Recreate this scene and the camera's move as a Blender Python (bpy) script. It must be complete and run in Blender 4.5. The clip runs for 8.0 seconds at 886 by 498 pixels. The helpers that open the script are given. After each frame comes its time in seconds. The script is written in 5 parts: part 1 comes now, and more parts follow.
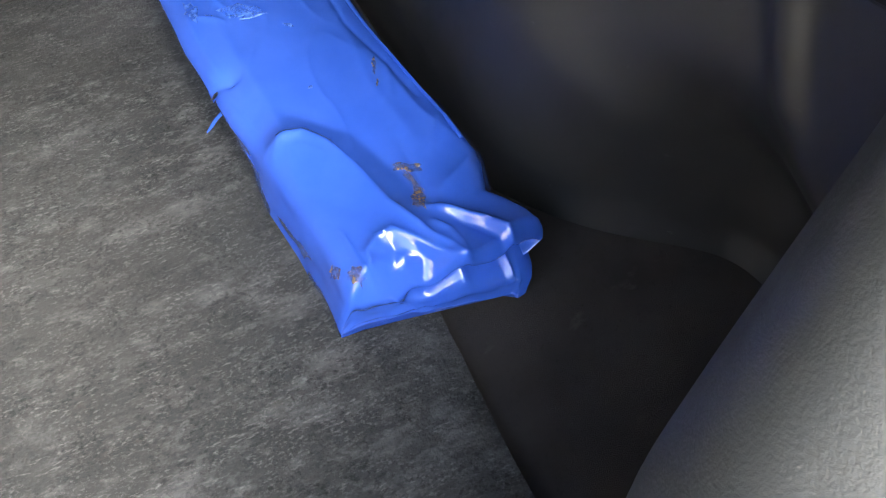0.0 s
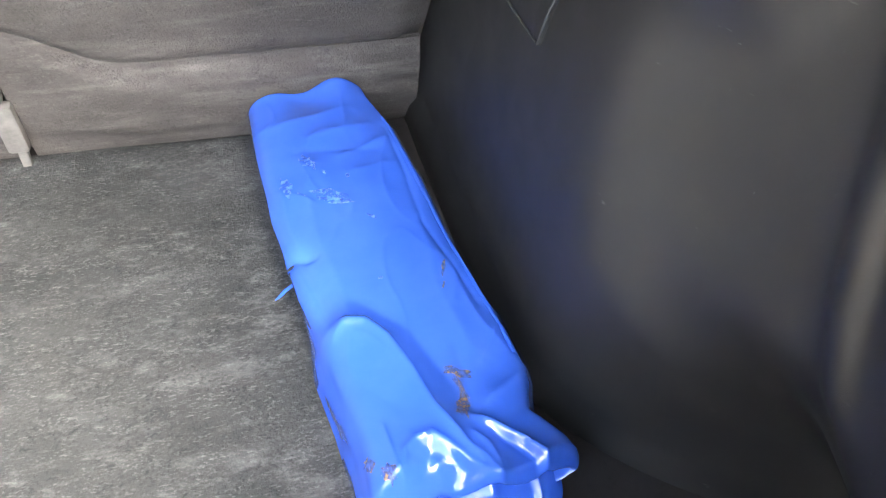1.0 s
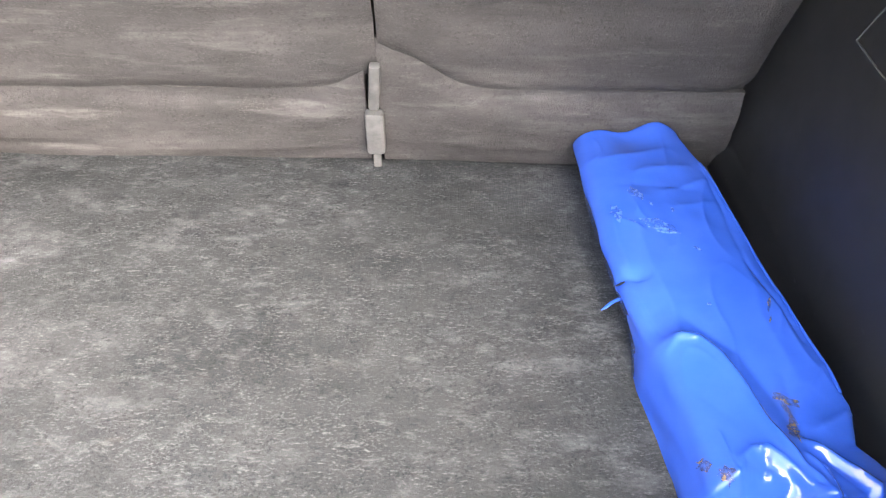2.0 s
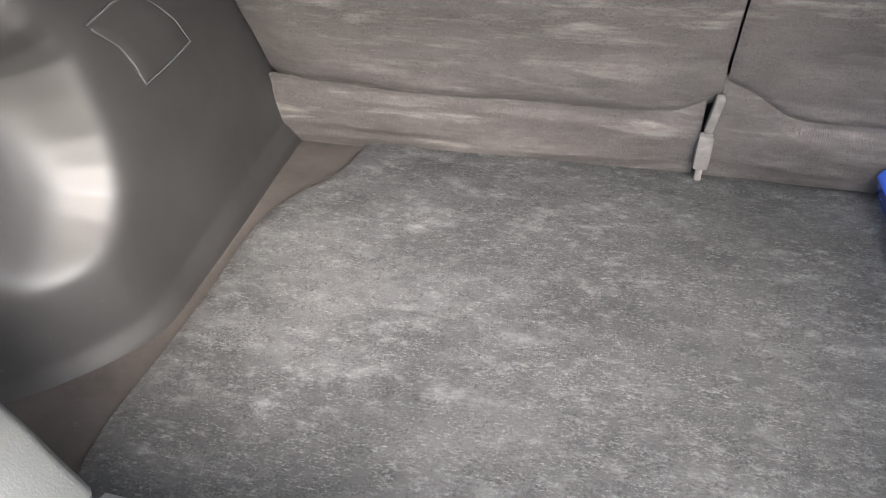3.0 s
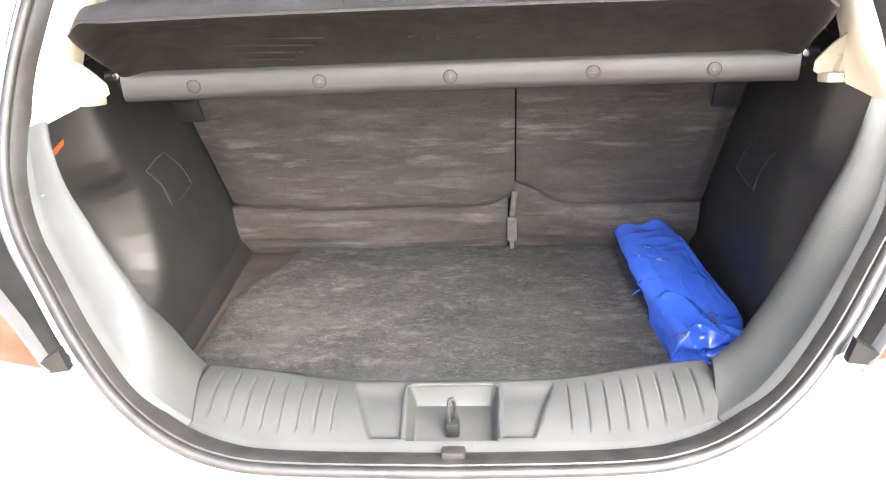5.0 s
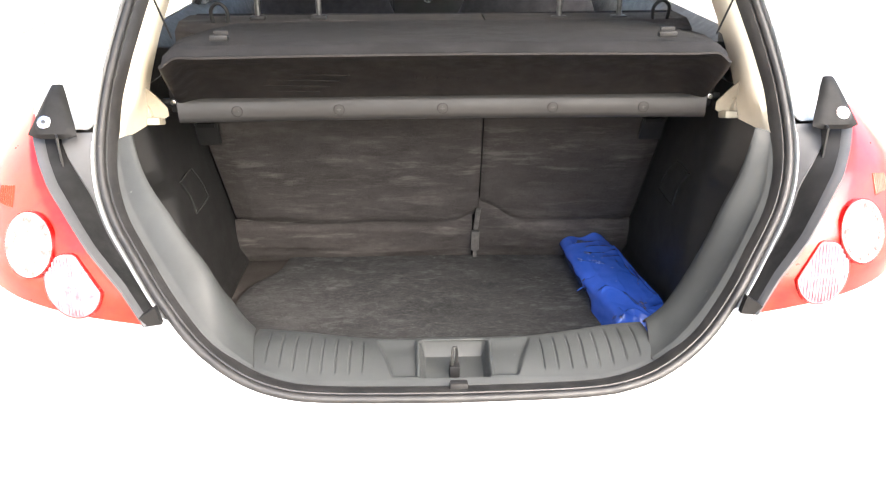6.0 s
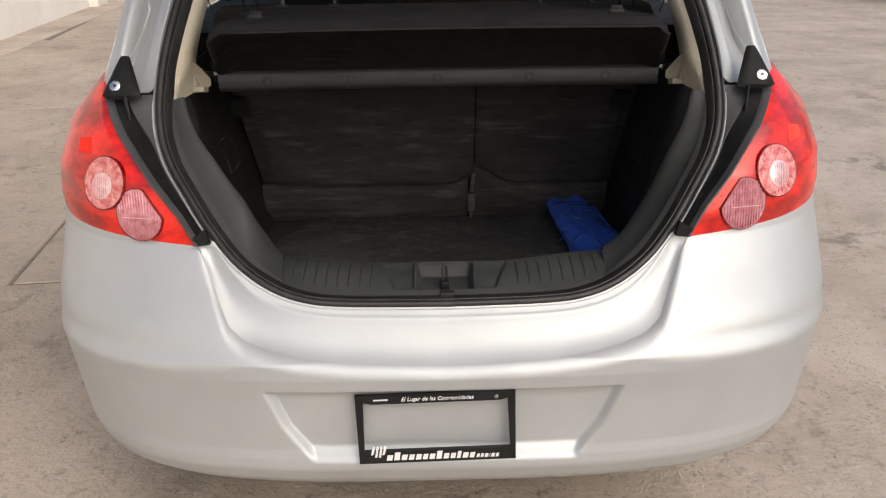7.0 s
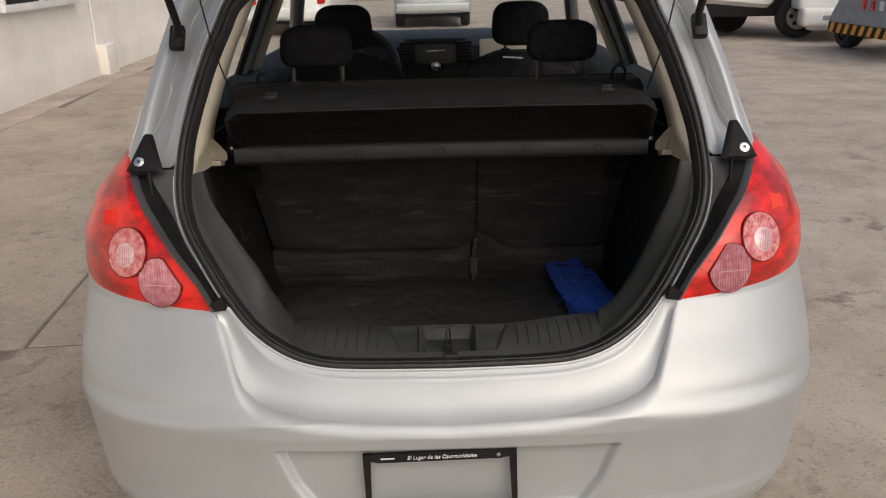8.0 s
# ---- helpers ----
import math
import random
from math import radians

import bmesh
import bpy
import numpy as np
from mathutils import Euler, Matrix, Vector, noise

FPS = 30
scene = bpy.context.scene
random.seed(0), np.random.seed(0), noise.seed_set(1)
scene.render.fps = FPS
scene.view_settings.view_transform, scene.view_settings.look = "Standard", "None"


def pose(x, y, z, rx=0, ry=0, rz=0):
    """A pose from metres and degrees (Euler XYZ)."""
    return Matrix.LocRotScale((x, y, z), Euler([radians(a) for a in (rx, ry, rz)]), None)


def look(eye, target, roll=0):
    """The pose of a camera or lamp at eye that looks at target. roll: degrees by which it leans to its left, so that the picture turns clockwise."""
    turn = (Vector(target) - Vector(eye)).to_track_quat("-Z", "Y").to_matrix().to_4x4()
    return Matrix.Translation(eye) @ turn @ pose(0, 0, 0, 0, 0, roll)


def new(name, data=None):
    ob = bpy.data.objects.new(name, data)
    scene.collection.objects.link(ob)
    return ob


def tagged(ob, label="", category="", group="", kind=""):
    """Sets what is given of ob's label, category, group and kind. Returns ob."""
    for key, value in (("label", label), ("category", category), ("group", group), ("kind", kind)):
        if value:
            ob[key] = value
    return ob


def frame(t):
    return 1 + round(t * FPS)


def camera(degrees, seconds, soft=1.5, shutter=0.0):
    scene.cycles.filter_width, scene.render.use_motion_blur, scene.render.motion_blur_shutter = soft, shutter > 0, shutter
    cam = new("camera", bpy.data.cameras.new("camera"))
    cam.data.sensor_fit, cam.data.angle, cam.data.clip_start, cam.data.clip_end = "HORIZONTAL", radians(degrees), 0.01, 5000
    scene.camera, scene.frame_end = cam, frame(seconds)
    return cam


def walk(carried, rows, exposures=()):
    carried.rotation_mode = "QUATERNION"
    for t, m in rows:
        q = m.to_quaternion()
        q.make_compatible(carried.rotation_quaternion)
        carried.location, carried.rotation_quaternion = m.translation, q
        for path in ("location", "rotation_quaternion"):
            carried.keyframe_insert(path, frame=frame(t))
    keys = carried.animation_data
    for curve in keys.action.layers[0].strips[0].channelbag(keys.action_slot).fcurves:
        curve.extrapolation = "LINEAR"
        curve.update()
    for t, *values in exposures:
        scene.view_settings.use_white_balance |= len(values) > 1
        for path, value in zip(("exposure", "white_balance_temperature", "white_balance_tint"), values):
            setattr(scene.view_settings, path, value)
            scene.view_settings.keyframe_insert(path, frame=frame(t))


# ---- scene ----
cam = camera(57.25, 8.0, soft=1.2)
PATH = [
    (0, 0.3425, 0.2482, 1.0063, 33.030, 2.065, -24.244),
    (0.2, 0.3558, 0.2463, 1.0074, 33.732, 1.361, -24.337),
    (0.5, 0.3656, 0.2559, 1.0177, 37.951, -0.773, -21.761),
    (0.7, 0.3604, 0.2610, 1.0309, 40.818, -1.643, -20.007),
    (1, 0.3370, 0.2581, 1.0391, 45.047, -2.209, -14.309),
    (1.2, 0.3362, 0.2553, 1.0462, 47.013, -1.232, -11.494),
    (1.5, 0.2948, 0.2469, 1.0429, 48.287, -0.274, -7.357),
    (1.8, 0.2226, 0.2149, 1.0530, 48.581, -0.822, -2.285),
    (2, 0.1818, 0.1947, 1.0642, 48.535, -0.434, 0.537),
    (2.2, 0.1350, 0.1480, 1.0966, 48.741, -0.033, 3.181),
    (3.3, -0.0687, -0.0824, 1.1982, 50.097, 2.320, 13.691),
    (3.5, -0.0825, -0.1321, 1.2087, 49.473, 1.260, 13.164),
    (3.8, -0.0325, -0.2215, 1.2228, 50.105, 1.601, 8.137),
    (4, 0.0088, -0.2880, 1.2481, 52.585, 2.046, 5.613),
    (4.2, 0.0435, -0.3766, 1.2744, 57.124, 0.889, 4.328),
    (4.5, 0.0773, -0.4844, 1.3055, 61.159, 1.366, 3.814),
    (4.7, 0.0861, -0.5631, 1.3271, 61.543, 2.616, 3.950),
    (5.8, -0.0527, -0.9626, 1.4211, 66.414, 0.792, -1.434),
    (6, -0.0542, -1.0246, 1.4267, 65.654, 0.182, -1.940),
    (6.2, -0.0454, -1.0930, 1.4268, 66.393, 0.006, -1.773),
    (6.5, -0.0301, -1.2025, 1.4269, 67.599, -0.167, -0.577),
    (6.8, -0.0173, -1.3191, 1.4234, 66.997, 0.467, -0.618),
    (7, -0.0173, -1.3724, 1.4297, 66.052, 0.802, -0.992),
    (7.2, -0.0145, -1.4128, 1.4355, 66.800, 0.794, -1.107),
    (7.5, -0.0185, -1.4463, 1.4535, 68.044, 1.148, -1.249),
    (8, -0.0174, -1.4545, 1.4780, 70.202, 1.234, -0.892),
]
EXPOSURES = [(0, 3.9, 6300, 6), (0.5, 4.55, 6300, 6), (1, 4.62, 6250, 6), (2, 4.38, 6200, 10), (3.5, 3.9, 6200, 10), (4.5, 4.0, 6200, 10), (4.7, 3.95, 6300, 10), (5.8, 2.7, 6400, 10), (6, 2.65, 6400, 10), (6.5, 1.9, 6450, 10), (6.8, 0.95, 6500, 10), (7, 0.06, 6500, 10), (7.3, -0.27, 6500, 10), (8, -0.35, 6500, 10)]
walk(cam, [(t, pose(*p)) for t, *p in PATH], EXPOSURES)

# ---- light ----
world = bpy.data.worlds.new("sky")
scene.world = world
world.use_nodes = True
wn = world.node_tree
sky = wn.nodes.new("ShaderNodeTexSky")
sky.sky_type = "NISHITA"
sky.sun_disc = False
sky.sun_elevation = radians(41.6)
sky.sun_rotation = radians(148.9)
sky.air_density, sky.dust_density, sky.ozone_density = 1.0, 5.0, 1.0
wn.links.new(sky.outputs[0], wn.nodes["Background"].inputs[0])
wn.nodes["Background"].inputs[1].default_value = 0.15
sun = new("sun", bpy.data.lights.new("sun", "SUN"))
sun.data.energy, sun.data.angle, sun.data.color = 1.0, radians(80), (1.0, 0.985, 0.96)
sun.matrix_world = look((2.9, -4.8, 5.0), (0, 0, 0))

# ---- materials ----


def ramp(nt, a, b, c0, c1):
    r = nt.nodes.new("ShaderNodeValToRGB")
    r.color_ramp.elements[0].position, r.color_ramp.elements[1].position = a, b
    r.color_ramp.elements[0].color, r.color_ramp.elements[1].color = (*c0, 1), (*c1, 1)
    return r


def noise_node(nt, scale, detail=4.0, stretch=(1, 1, 1), rough=0.6, seed=0.0):
    co = nt.nodes.new("ShaderNodeTexCoord")
    mp = nt.nodes.new("ShaderNodeMapping")
    mp.inputs["Scale"].default_value = stretch
    mp.inputs["Location"].default_value = (seed, seed * 1.7, seed * 0.6)
    n = nt.nodes.new("ShaderNodeTexNoise")
    n.inputs["Scale"].default_value, n.inputs["Detail"].default_value = scale, detail
    n.inputs["Roughness"].default_value = rough
    nt.links.new(co.outputs["Object"], mp.inputs[0])
    nt.links.new(mp.outputs[0], n.inputs["Vector"])
    return n


def material(name, dark, light, rough=0.5, metal=0.0, scale=12.0, lo=0.35, hi=0.65, stretch=(1, 1, 1),
             bump=0.0, bump_scale=200.0, bump_dist=0.002, coat=0.0, marks=None, rough_var=0.1, spec=0.5):
    """marks: (colour, scale, threshold, softness, stretch) of stains or scuffs laid over the ground colour."""
    m = bpy.data.materials.new(name)
    m.use_nodes = True
    nt = m.node_tree
    b = nt.nodes["Principled BSDF"]
    b.inputs["Metallic"].default_value = metal
    b.inputs["Coat Weight"].default_value = coat
    b.inputs["Coat Roughness"].default_value = 0.06
    b.inputs["Specular IOR Level"].default_value = spec
    n = noise_node(nt, scale, 6.0, stretch)
    r = ramp(nt, lo, hi, dark, light)
    nt.links.new(n.outputs["Fac"], r.inputs[0])
    colour = r.outputs[0]
    for i, (mc, ms, th, soft, mst, amount) in enumerate(marks or ()):
        k = noise_node(nt, ms, 5.0, mst, 0.65, 3.1 + 7 * i)
        kr = ramp(nt, th, th + soft, (0, 0, 0), (amount, amount, amount))
        nt.links.new(k.outputs["Fac"], kr.inputs[0])
        where = noise_node(nt, max(1.2, ms * 0.16), 2.0, mst if ms < 200 else (1, 1, 1), 0.5, 11.3 + 5 * i)
        wr = ramp(nt, 0.38, 0.60, (0.12, 0.12, 0.12), (1, 1, 1))
        nt.links.new(where.outputs["Fac"], wr.inputs[0])
        both = nt.nodes.new("ShaderNodeMath")
        both.operation = "MULTIPLY"
        nt.links.new(kr.outputs[0], both.inputs[0])
        nt.links.new(wr.outputs[0], both.inputs[1])
        mx = nt.nodes.new("ShaderNodeMix")
        mx.data_type = "RGBA"
        nt.links.new(both.outputs[0], mx.inputs["Factor"])
        nt.links.new(colour, mx.inputs["A"])
        mx.inputs["B"].default_value = (*mc, 1)
        colour = mx.outputs["Result"]
    nt.links.new(colour, b.inputs["Base Color"])
    rr = ramp(nt, 0.3, 0.7, (rough - rough_var,) * 3, (rough + rough_var,) * 3)
    n2 = noise_node(nt, scale * 2.3, 5.0, stretch, 0.6, 5.0)
    nt.links.new(n2.outputs["Fac"], rr.inputs[0])
    nt.links.new(rr.outputs[0], b.inputs["Roughness"])
    if bump:
        n3 = noise_node(nt, bump_scale, 5.0, (1, 1, 1), 0.6, 9.0)
        bp = nt.nodes.new("ShaderNodeBump")
        bp.inputs["Strength"].default_value, bp.inputs["Distance"].default_value = bump, bump_dist
        nt.links.new(n3.outputs["Fac"], bp.inputs["Height"])
        nt.links.new(bp.outputs[0], b.inputs["Normal"])
    return m


def glass(name, colour=(1, 1, 1), rough=0.0, transmission=1.0, ior=1.45):
    m = bpy.data.materials.new(name)
    m.use_nodes = True
    b = m.node_tree.nodes["Principled BSDF"]
    b.inputs["Base Color"].default_value = (*colour, 1)
    b.inputs["Roughness"].default_value = rough
    b.inputs["Transmission Weight"].default_value = transmission
    b.inputs["IOR"].default_value = ior
    return m


SILVER = material("silver_paint", (0.450, 0.470, 0.474), (0.500, 0.520, 0.524), 0.47, 0.46, 3, coat=0.25, rough_var=0.04,
                  bump=0.03, bump_scale=900, marks=[((0.30, 0.29, 0.27), 40, 0.72, 0.05, (1, 1, 0.3), 0.3)])
SILVER_IN = material("silver_inner_paint", (0.56, 0.57, 0.57), (0.64, 0.65, 0.65), 0.40, 0.15, 5, coat=0.3,
                     marks=[((0.28, 0.26, 0.23), 30, 0.66, 0.1, (1, 1, 0.4), 0.45)])
TRIM = material("grey_plastic_trim", (0.032, 0.0345, 0.0338), (0.043, 0.0460, 0.0448), 0.55, 0, 9, bump=0.55, bump_scale=520,
                bump_dist=0.0008, spec=0.35, marks=[((0.19, 0.19, 0.18), 26, 0.70, 0.03, (1, 5, 1), 0.6), ((0.21, 0.21, 0.20), 60, 0.72, 0.03, (6, 1, 1), 0.5),
                                         ((0.024, 0.025, 0.025), 7, 0.55, 0.18, (1, 1, 1), 0.45), ((0.10, 0.10, 0.098), 3.5, 0.56, 0.2, (1, 1, 1), 0.22)])
PANEL = material("dark_plastic_panel", (0.0105, 0.0105, 0.0105), (0.0155, 0.0155, 0.0155), 0.50, 0, 8, bump=0.3, bump_scale=1100,
                 bump_dist=0.0005, rough_var=0.05, spec=0.5, marks=[((0.10, 0.10, 0.095), 40, 0.69, 0.03, (1, 1, 4), 0.6), ((0.10, 0.10, 0.095), 90, 0.70, 0.02, (1, 4, 1), 0.5)])
SCRATCH = material("scratched_plastic", (0.07, 0.07, 0.068), (0.16, 0.16, 0.155), 0.7, 0, 60)
BLACK = material("black_plastic", (0.009, 0.009, 0.009), (0.015, 0.015, 0.015), 0.5, 0, 14, bump=0.15, bump_scale=700, spec=0.25)
RUBBER = material("black_rubber", (0.012, 0.012, 0.012), (0.025, 0.024, 0.023), 0.44, 0, 30, bump=0.2, bump_scale=500,
                  marks=[((0.13, 0.11, 0.09), 60, 0.66, 0.08, (1, 1, 1), 0.5)])
DARK_STEEL = material("dull_dark_steel", (0.055, 0.055, 0.055), (0.11, 0.11, 0.108), 0.4, 0.8, 60)
GARNISH = material("grey_garnish_plastic", (0.062, 0.063, 0.066), (0.078, 0.079, 0.082), 0.45, 0, 12, bump=0.1, bump_scale=800)
MAT = material("grey_carpet_mat", (0.0235, 0.0247, 0.0255), (0.041, 0.0425, 0.0433), 0.95, 0, 7, 0.3, 0.7, (1, 1.6, 1), bump=1.0,
               bump_scale=420, bump_dist=0.002, spec=0.12,
               marks=[((0.146, 0.145, 0.148), 5, 0.47, 0.14, (1, 1.3, 1), 0.20), ((0.184, 0.183, 0.187), 20, 0.52, 0.16, (1, 1.7, 1), 0.26), ((0.184, 0.183, 0.187), 60, 0.52, 0.20, (1, 2.0, 1), 0.26),
                      ((0.194, 0.193, 0.197), 300, 0.53, 0.12, (1, 1.5, 1), 0.25), ((0.010, 0.010, 0.011), 240, 0.50, 0.12, (1, 1.2, 1), 0.54), ((0.204, 0.203, 0.206), 130, 0.56, 0.14, (1, 3, 1), 0.36), ((0.016, 0.016, 0.017), 8, 0.58, 0.16, (1, 1.4, 1), 0.5), ((0.09, 0.074, 0.068), 30, 0.62, 0.12, (1, 2, 1), 0.25)])
# Wear towards the seat back, brightened in colour to offset the light's falloff.
nt = MAT.node_tree
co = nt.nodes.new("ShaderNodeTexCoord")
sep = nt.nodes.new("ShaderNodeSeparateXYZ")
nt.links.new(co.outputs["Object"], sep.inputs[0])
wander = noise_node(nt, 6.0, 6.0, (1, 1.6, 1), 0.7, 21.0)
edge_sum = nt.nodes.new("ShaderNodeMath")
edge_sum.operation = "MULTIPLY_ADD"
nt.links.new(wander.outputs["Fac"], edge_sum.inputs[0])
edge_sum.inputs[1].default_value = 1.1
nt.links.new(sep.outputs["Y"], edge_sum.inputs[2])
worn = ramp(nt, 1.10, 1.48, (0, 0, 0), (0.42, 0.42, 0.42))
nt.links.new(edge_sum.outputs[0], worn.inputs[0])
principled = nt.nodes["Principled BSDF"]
wear_and_light = nt.nodes.new("ShaderNodeMix")
wear_and_light.data_type = "RGBA"
nt.links.new(worn.outputs[0], wear_and_light.inputs["Factor"])
nt.links.new(principled.inputs["Base Color"].links[0].from_socket, wear_and_light.inputs["A"])
wear_and_light.inputs["B"].default_value = (0.13, 0.133, 0.133, 1)
nt.links.new(wear_and_light.outputs["Result"], principled.inputs["Base Color"])
CARPET = material("brown_grey_carpet", (0.033, 0.0304, 0.0291), (0.049, 0.0451, 0.0438), 0.95, 0, 10, 0.3, 0.7, (1, 1, 3), bump=1.0,
                  bump_scale=420, bump_dist=0.002, spec=0.12,
                  marks=[((0.12, 0.11, 0.104), 4, 0.50, 0.20, (1.0, 1.5, 2.6), 0.38), ((0.17, 0.158, 0.15), 8, 0.53, 0.16, (0.8, 1.5, 5), 0.40), ((0.15, 0.138, 0.13), 24, 0.54, 0.20, (0.8, 1.5, 5), 0.26),
                         ((0.010, 0.009, 0.008), 260, 0.51, 0.14, (1, 1, 1), 0.40), ((0.13, 0.12, 0.113), 300, 0.54, 0.12, (1, 1, 2), 0.28), ((0.017, 0.0155, 0.0145), 5, 0.56, 0.2, (1, 1, 2), 0.4)])
FLOOR_CARPET = material("dark_floor_felt", (0.030, 0.027, 0.026), (0.046, 0.042, 0.040), 0.95, 0, 12, bump=0.8, bump_scale=1400, bump_dist=0.002, spec=0.1,
                        marks=[((0.10, 0.09, 0.085), 30, 0.62, 0.1, (1, 2, 1), 0.4), ((0.012, 0.011, 0.01), 250, 0.57, 0.12, (1, 1, 1), 0.4)])
SHELF = material("charcoal_shelf_fabric", (0.011, 0.011, 0.0115), (0.019, 0.019, 0.020), 0.95, 0, 14, bump=0.8, bump_scale=700,
                 bump_dist=0.002, spec=0.2, marks=[((0.05, 0.05, 0.05), 300, 0.62, 0.06, (1, 1, 1), 0.6)])
UNDER = material("black_shelf_underside", (0.013, 0.012, 0.012), (0.022, 0.020, 0.019), 0.65, 0, 16, (0.3), 0.7, bump=0.25, bump_scale=500, spec=0.15,
                 marks=[((0.05, 0.045, 0.04), 30, 0.63, 0.1, (1, 1, 1), 0.4)])
CREAM = material("cream_plastic", (0.52, 0.47, 0.37), (0.60, 0.55, 0.44), 0.5, 0, 7, bump=0.1, bump_scale=700,
                 marks=[((0.36, 0.32, 0.24), 20, 0.66, 0.08, (1, 1, 1), 0.4)])
# Beige of the lining foot, darkened in colour for the shadow it sits in.
BEIGE = material("shaded_beige_plastic", (0.30, 0.27, 0.21), (0.40, 0.36, 0.28), 0.6, 0, 16, bump=0.15, bump_scale=400,
                 marks=[((0.12, 0.10, 0.08), 30, 0.60, 0.1, (1, 1, 1), 0.5)])
STEEL = material("bright_steel", (0.55, 0.55, 0.54), (0.68, 0.68, 0.67), 0.25, 1.0, 40)
ALLOY = material("alloy_wheel_metal", (0.45, 0.45, 0.46), (0.6, 0.6, 0.6), 0.35, 0.9, 20)
SEAT = material("black_seat_cloth", (0.010, 0.010, 0.012), (0.020, 0.020, 0.023), 0.95, 0, 30, bump=0.6, bump_scale=500, spec=0.2)
DASH = material("grey_dash_plastic", (0.016, 0.0172, 0.020), (0.023, 0.025, 0.028), 0.6, 0, 12, bump=0.2, bump_scale=500)
BLUE = material("blue_vinyl", (0.027, 0.088, 0.44), (0.041, 0.113, 0.52), 0.20, 0, 9, 0.3, 0.7, bump=0.03, bump_scale=260,
                bump_dist=0.0006, coat=0.6, rough_var=0.03, spec=0.5)
VINYL_SCUFF = material("pale_vinyl_scuff", (0.040, 0.130, 0.57), (0.12, 0.22, 0.63), 0.38, 0, 160, 0.45, 0.70)
MUD = material("dry_mud", (0.06, 0.05, 0.05), (0.22, 0.165, 0.10), 0.9, 0, 160)
for spot in (VINYL_SCUFF, MUD):
    thin = noise_node(spot.node_tree, 170.0, 5.0, (1, 1, 1), 0.7, 4.0)
    cover = ramp(spot.node_tree, 0.36, 0.60, (0.05, 0.05, 0.05), (0.85, 0.85, 0.85))
    spot.node_tree.links.new(thin.outputs["Fac"], cover.inputs[0])
    spot.node_tree.links.new(cover.outputs[0], spot.node_tree.nodes["Principled BSDF"].inputs["Alpha"])
HINGE = material("dusty_hinge_plastic", (0.050, 0.048, 0.046), (0.085, 0.082, 0.078), 0.7, 0, 60, bump=0.2, bump_scale=400)
RED = material("red_lens", (0.36, 0.004, 0.002), (0.88, 0.018, 0.006), 0.30, 0, 11, 0.38, 0.58, (1, 1, 1.6), coat=0.5, rough_var=0.03)
RED_DARK = material("dark_red_chamber", (0.10, 0.002, 0.002), (0.24, 0.006, 0.005), 0.2, 0, 30, coat=0.6)
FLUTE = material("orange_red_flute", (0.78, 0.026, 0.007), (0.88, 0.036, 0.009), 0.4, 0, 120, coat=0.0)
REFLECTOR_LOW = material("lilac_lens_glass", (0.46, 0.13, 0.16), (0.66, 0.30, 0.34), 0.18, 0.3, 70, coat=0.8)
REFLECTOR_BRIGHT = material("pale_pink_lens", (0.74, 0.46, 0.46), (0.90, 0.66, 0.66), 0.14, 0.35, 90, coat=0.8)
AMBER = material("amber_lamp_plastic", (0.22, 0.030, 0.008), (0.34, 0.075, 0.015), 0.3, 0, 40, coat=0.5)
INSERT = material("matt_black_insert", (0.008, 0.008, 0.008), (0.014, 0.014, 0.014), 0.6, 0, 20, bump=0.1, bump_scale=700, spec=0.2)
WINDOW = glass("window_glass", (0.93, 0.96, 0.95), 0.0, 1.0, 1.02)
REFLECTOR = material("pink_reflector", (0.60, 0.10, 0.10), (0.86, 0.38, 0.37), 0.2, 0.3, 70, bump=0.3, bump_scale=200, coat=0.8)
TYRE = material("tyre_rubber", (0.018, 0.018, 0.018), (0.035, 0.034, 0.032), 0.8, 0, 25, bump=0.3, bump_scale=80)
WHITE = material("white_paint", (0.66, 0.67, 0.66), (0.75, 0.75, 0.73), 0.35, 0, 4, coat=0.3,
                 marks=[((0.4, 0.38, 0.33), 8, 0.62, 0.12, (1, 1, 0.4), 0.4)])
ORANGE = material("orange_stripe_paint", (0.62, 0.27, 0.03), (0.75, 0.36, 0.05), 0.6, 0, 20)
GREY_STEEL = material("grey_painted_steel", (0.22, 0.24, 0.26), (0.30, 0.32, 0.34), 0.5, 0.2, 12)
WALLM = material("cream_wall_plaster", (0.76, 0.72, 0.65), (0.86, 0.82, 0.76), 0.85, 0, 1.6, 0.3, 0.7, bump=0.4, bump_scale=40,
                 bump_dist=0.01, marks=[((0.56, 0.50, 0.42), 1.0, 0.55, 0.16, (1, 1, 0.6), 0.5), ((0.62, 0.57, 0.50), 7, 0.56, 0.12, (1, 1, 0.35), 0.45), ((0.36, 0.31, 0.25), 26, 0.62, 0.06, (1, 1, 0.8), 0.4)])
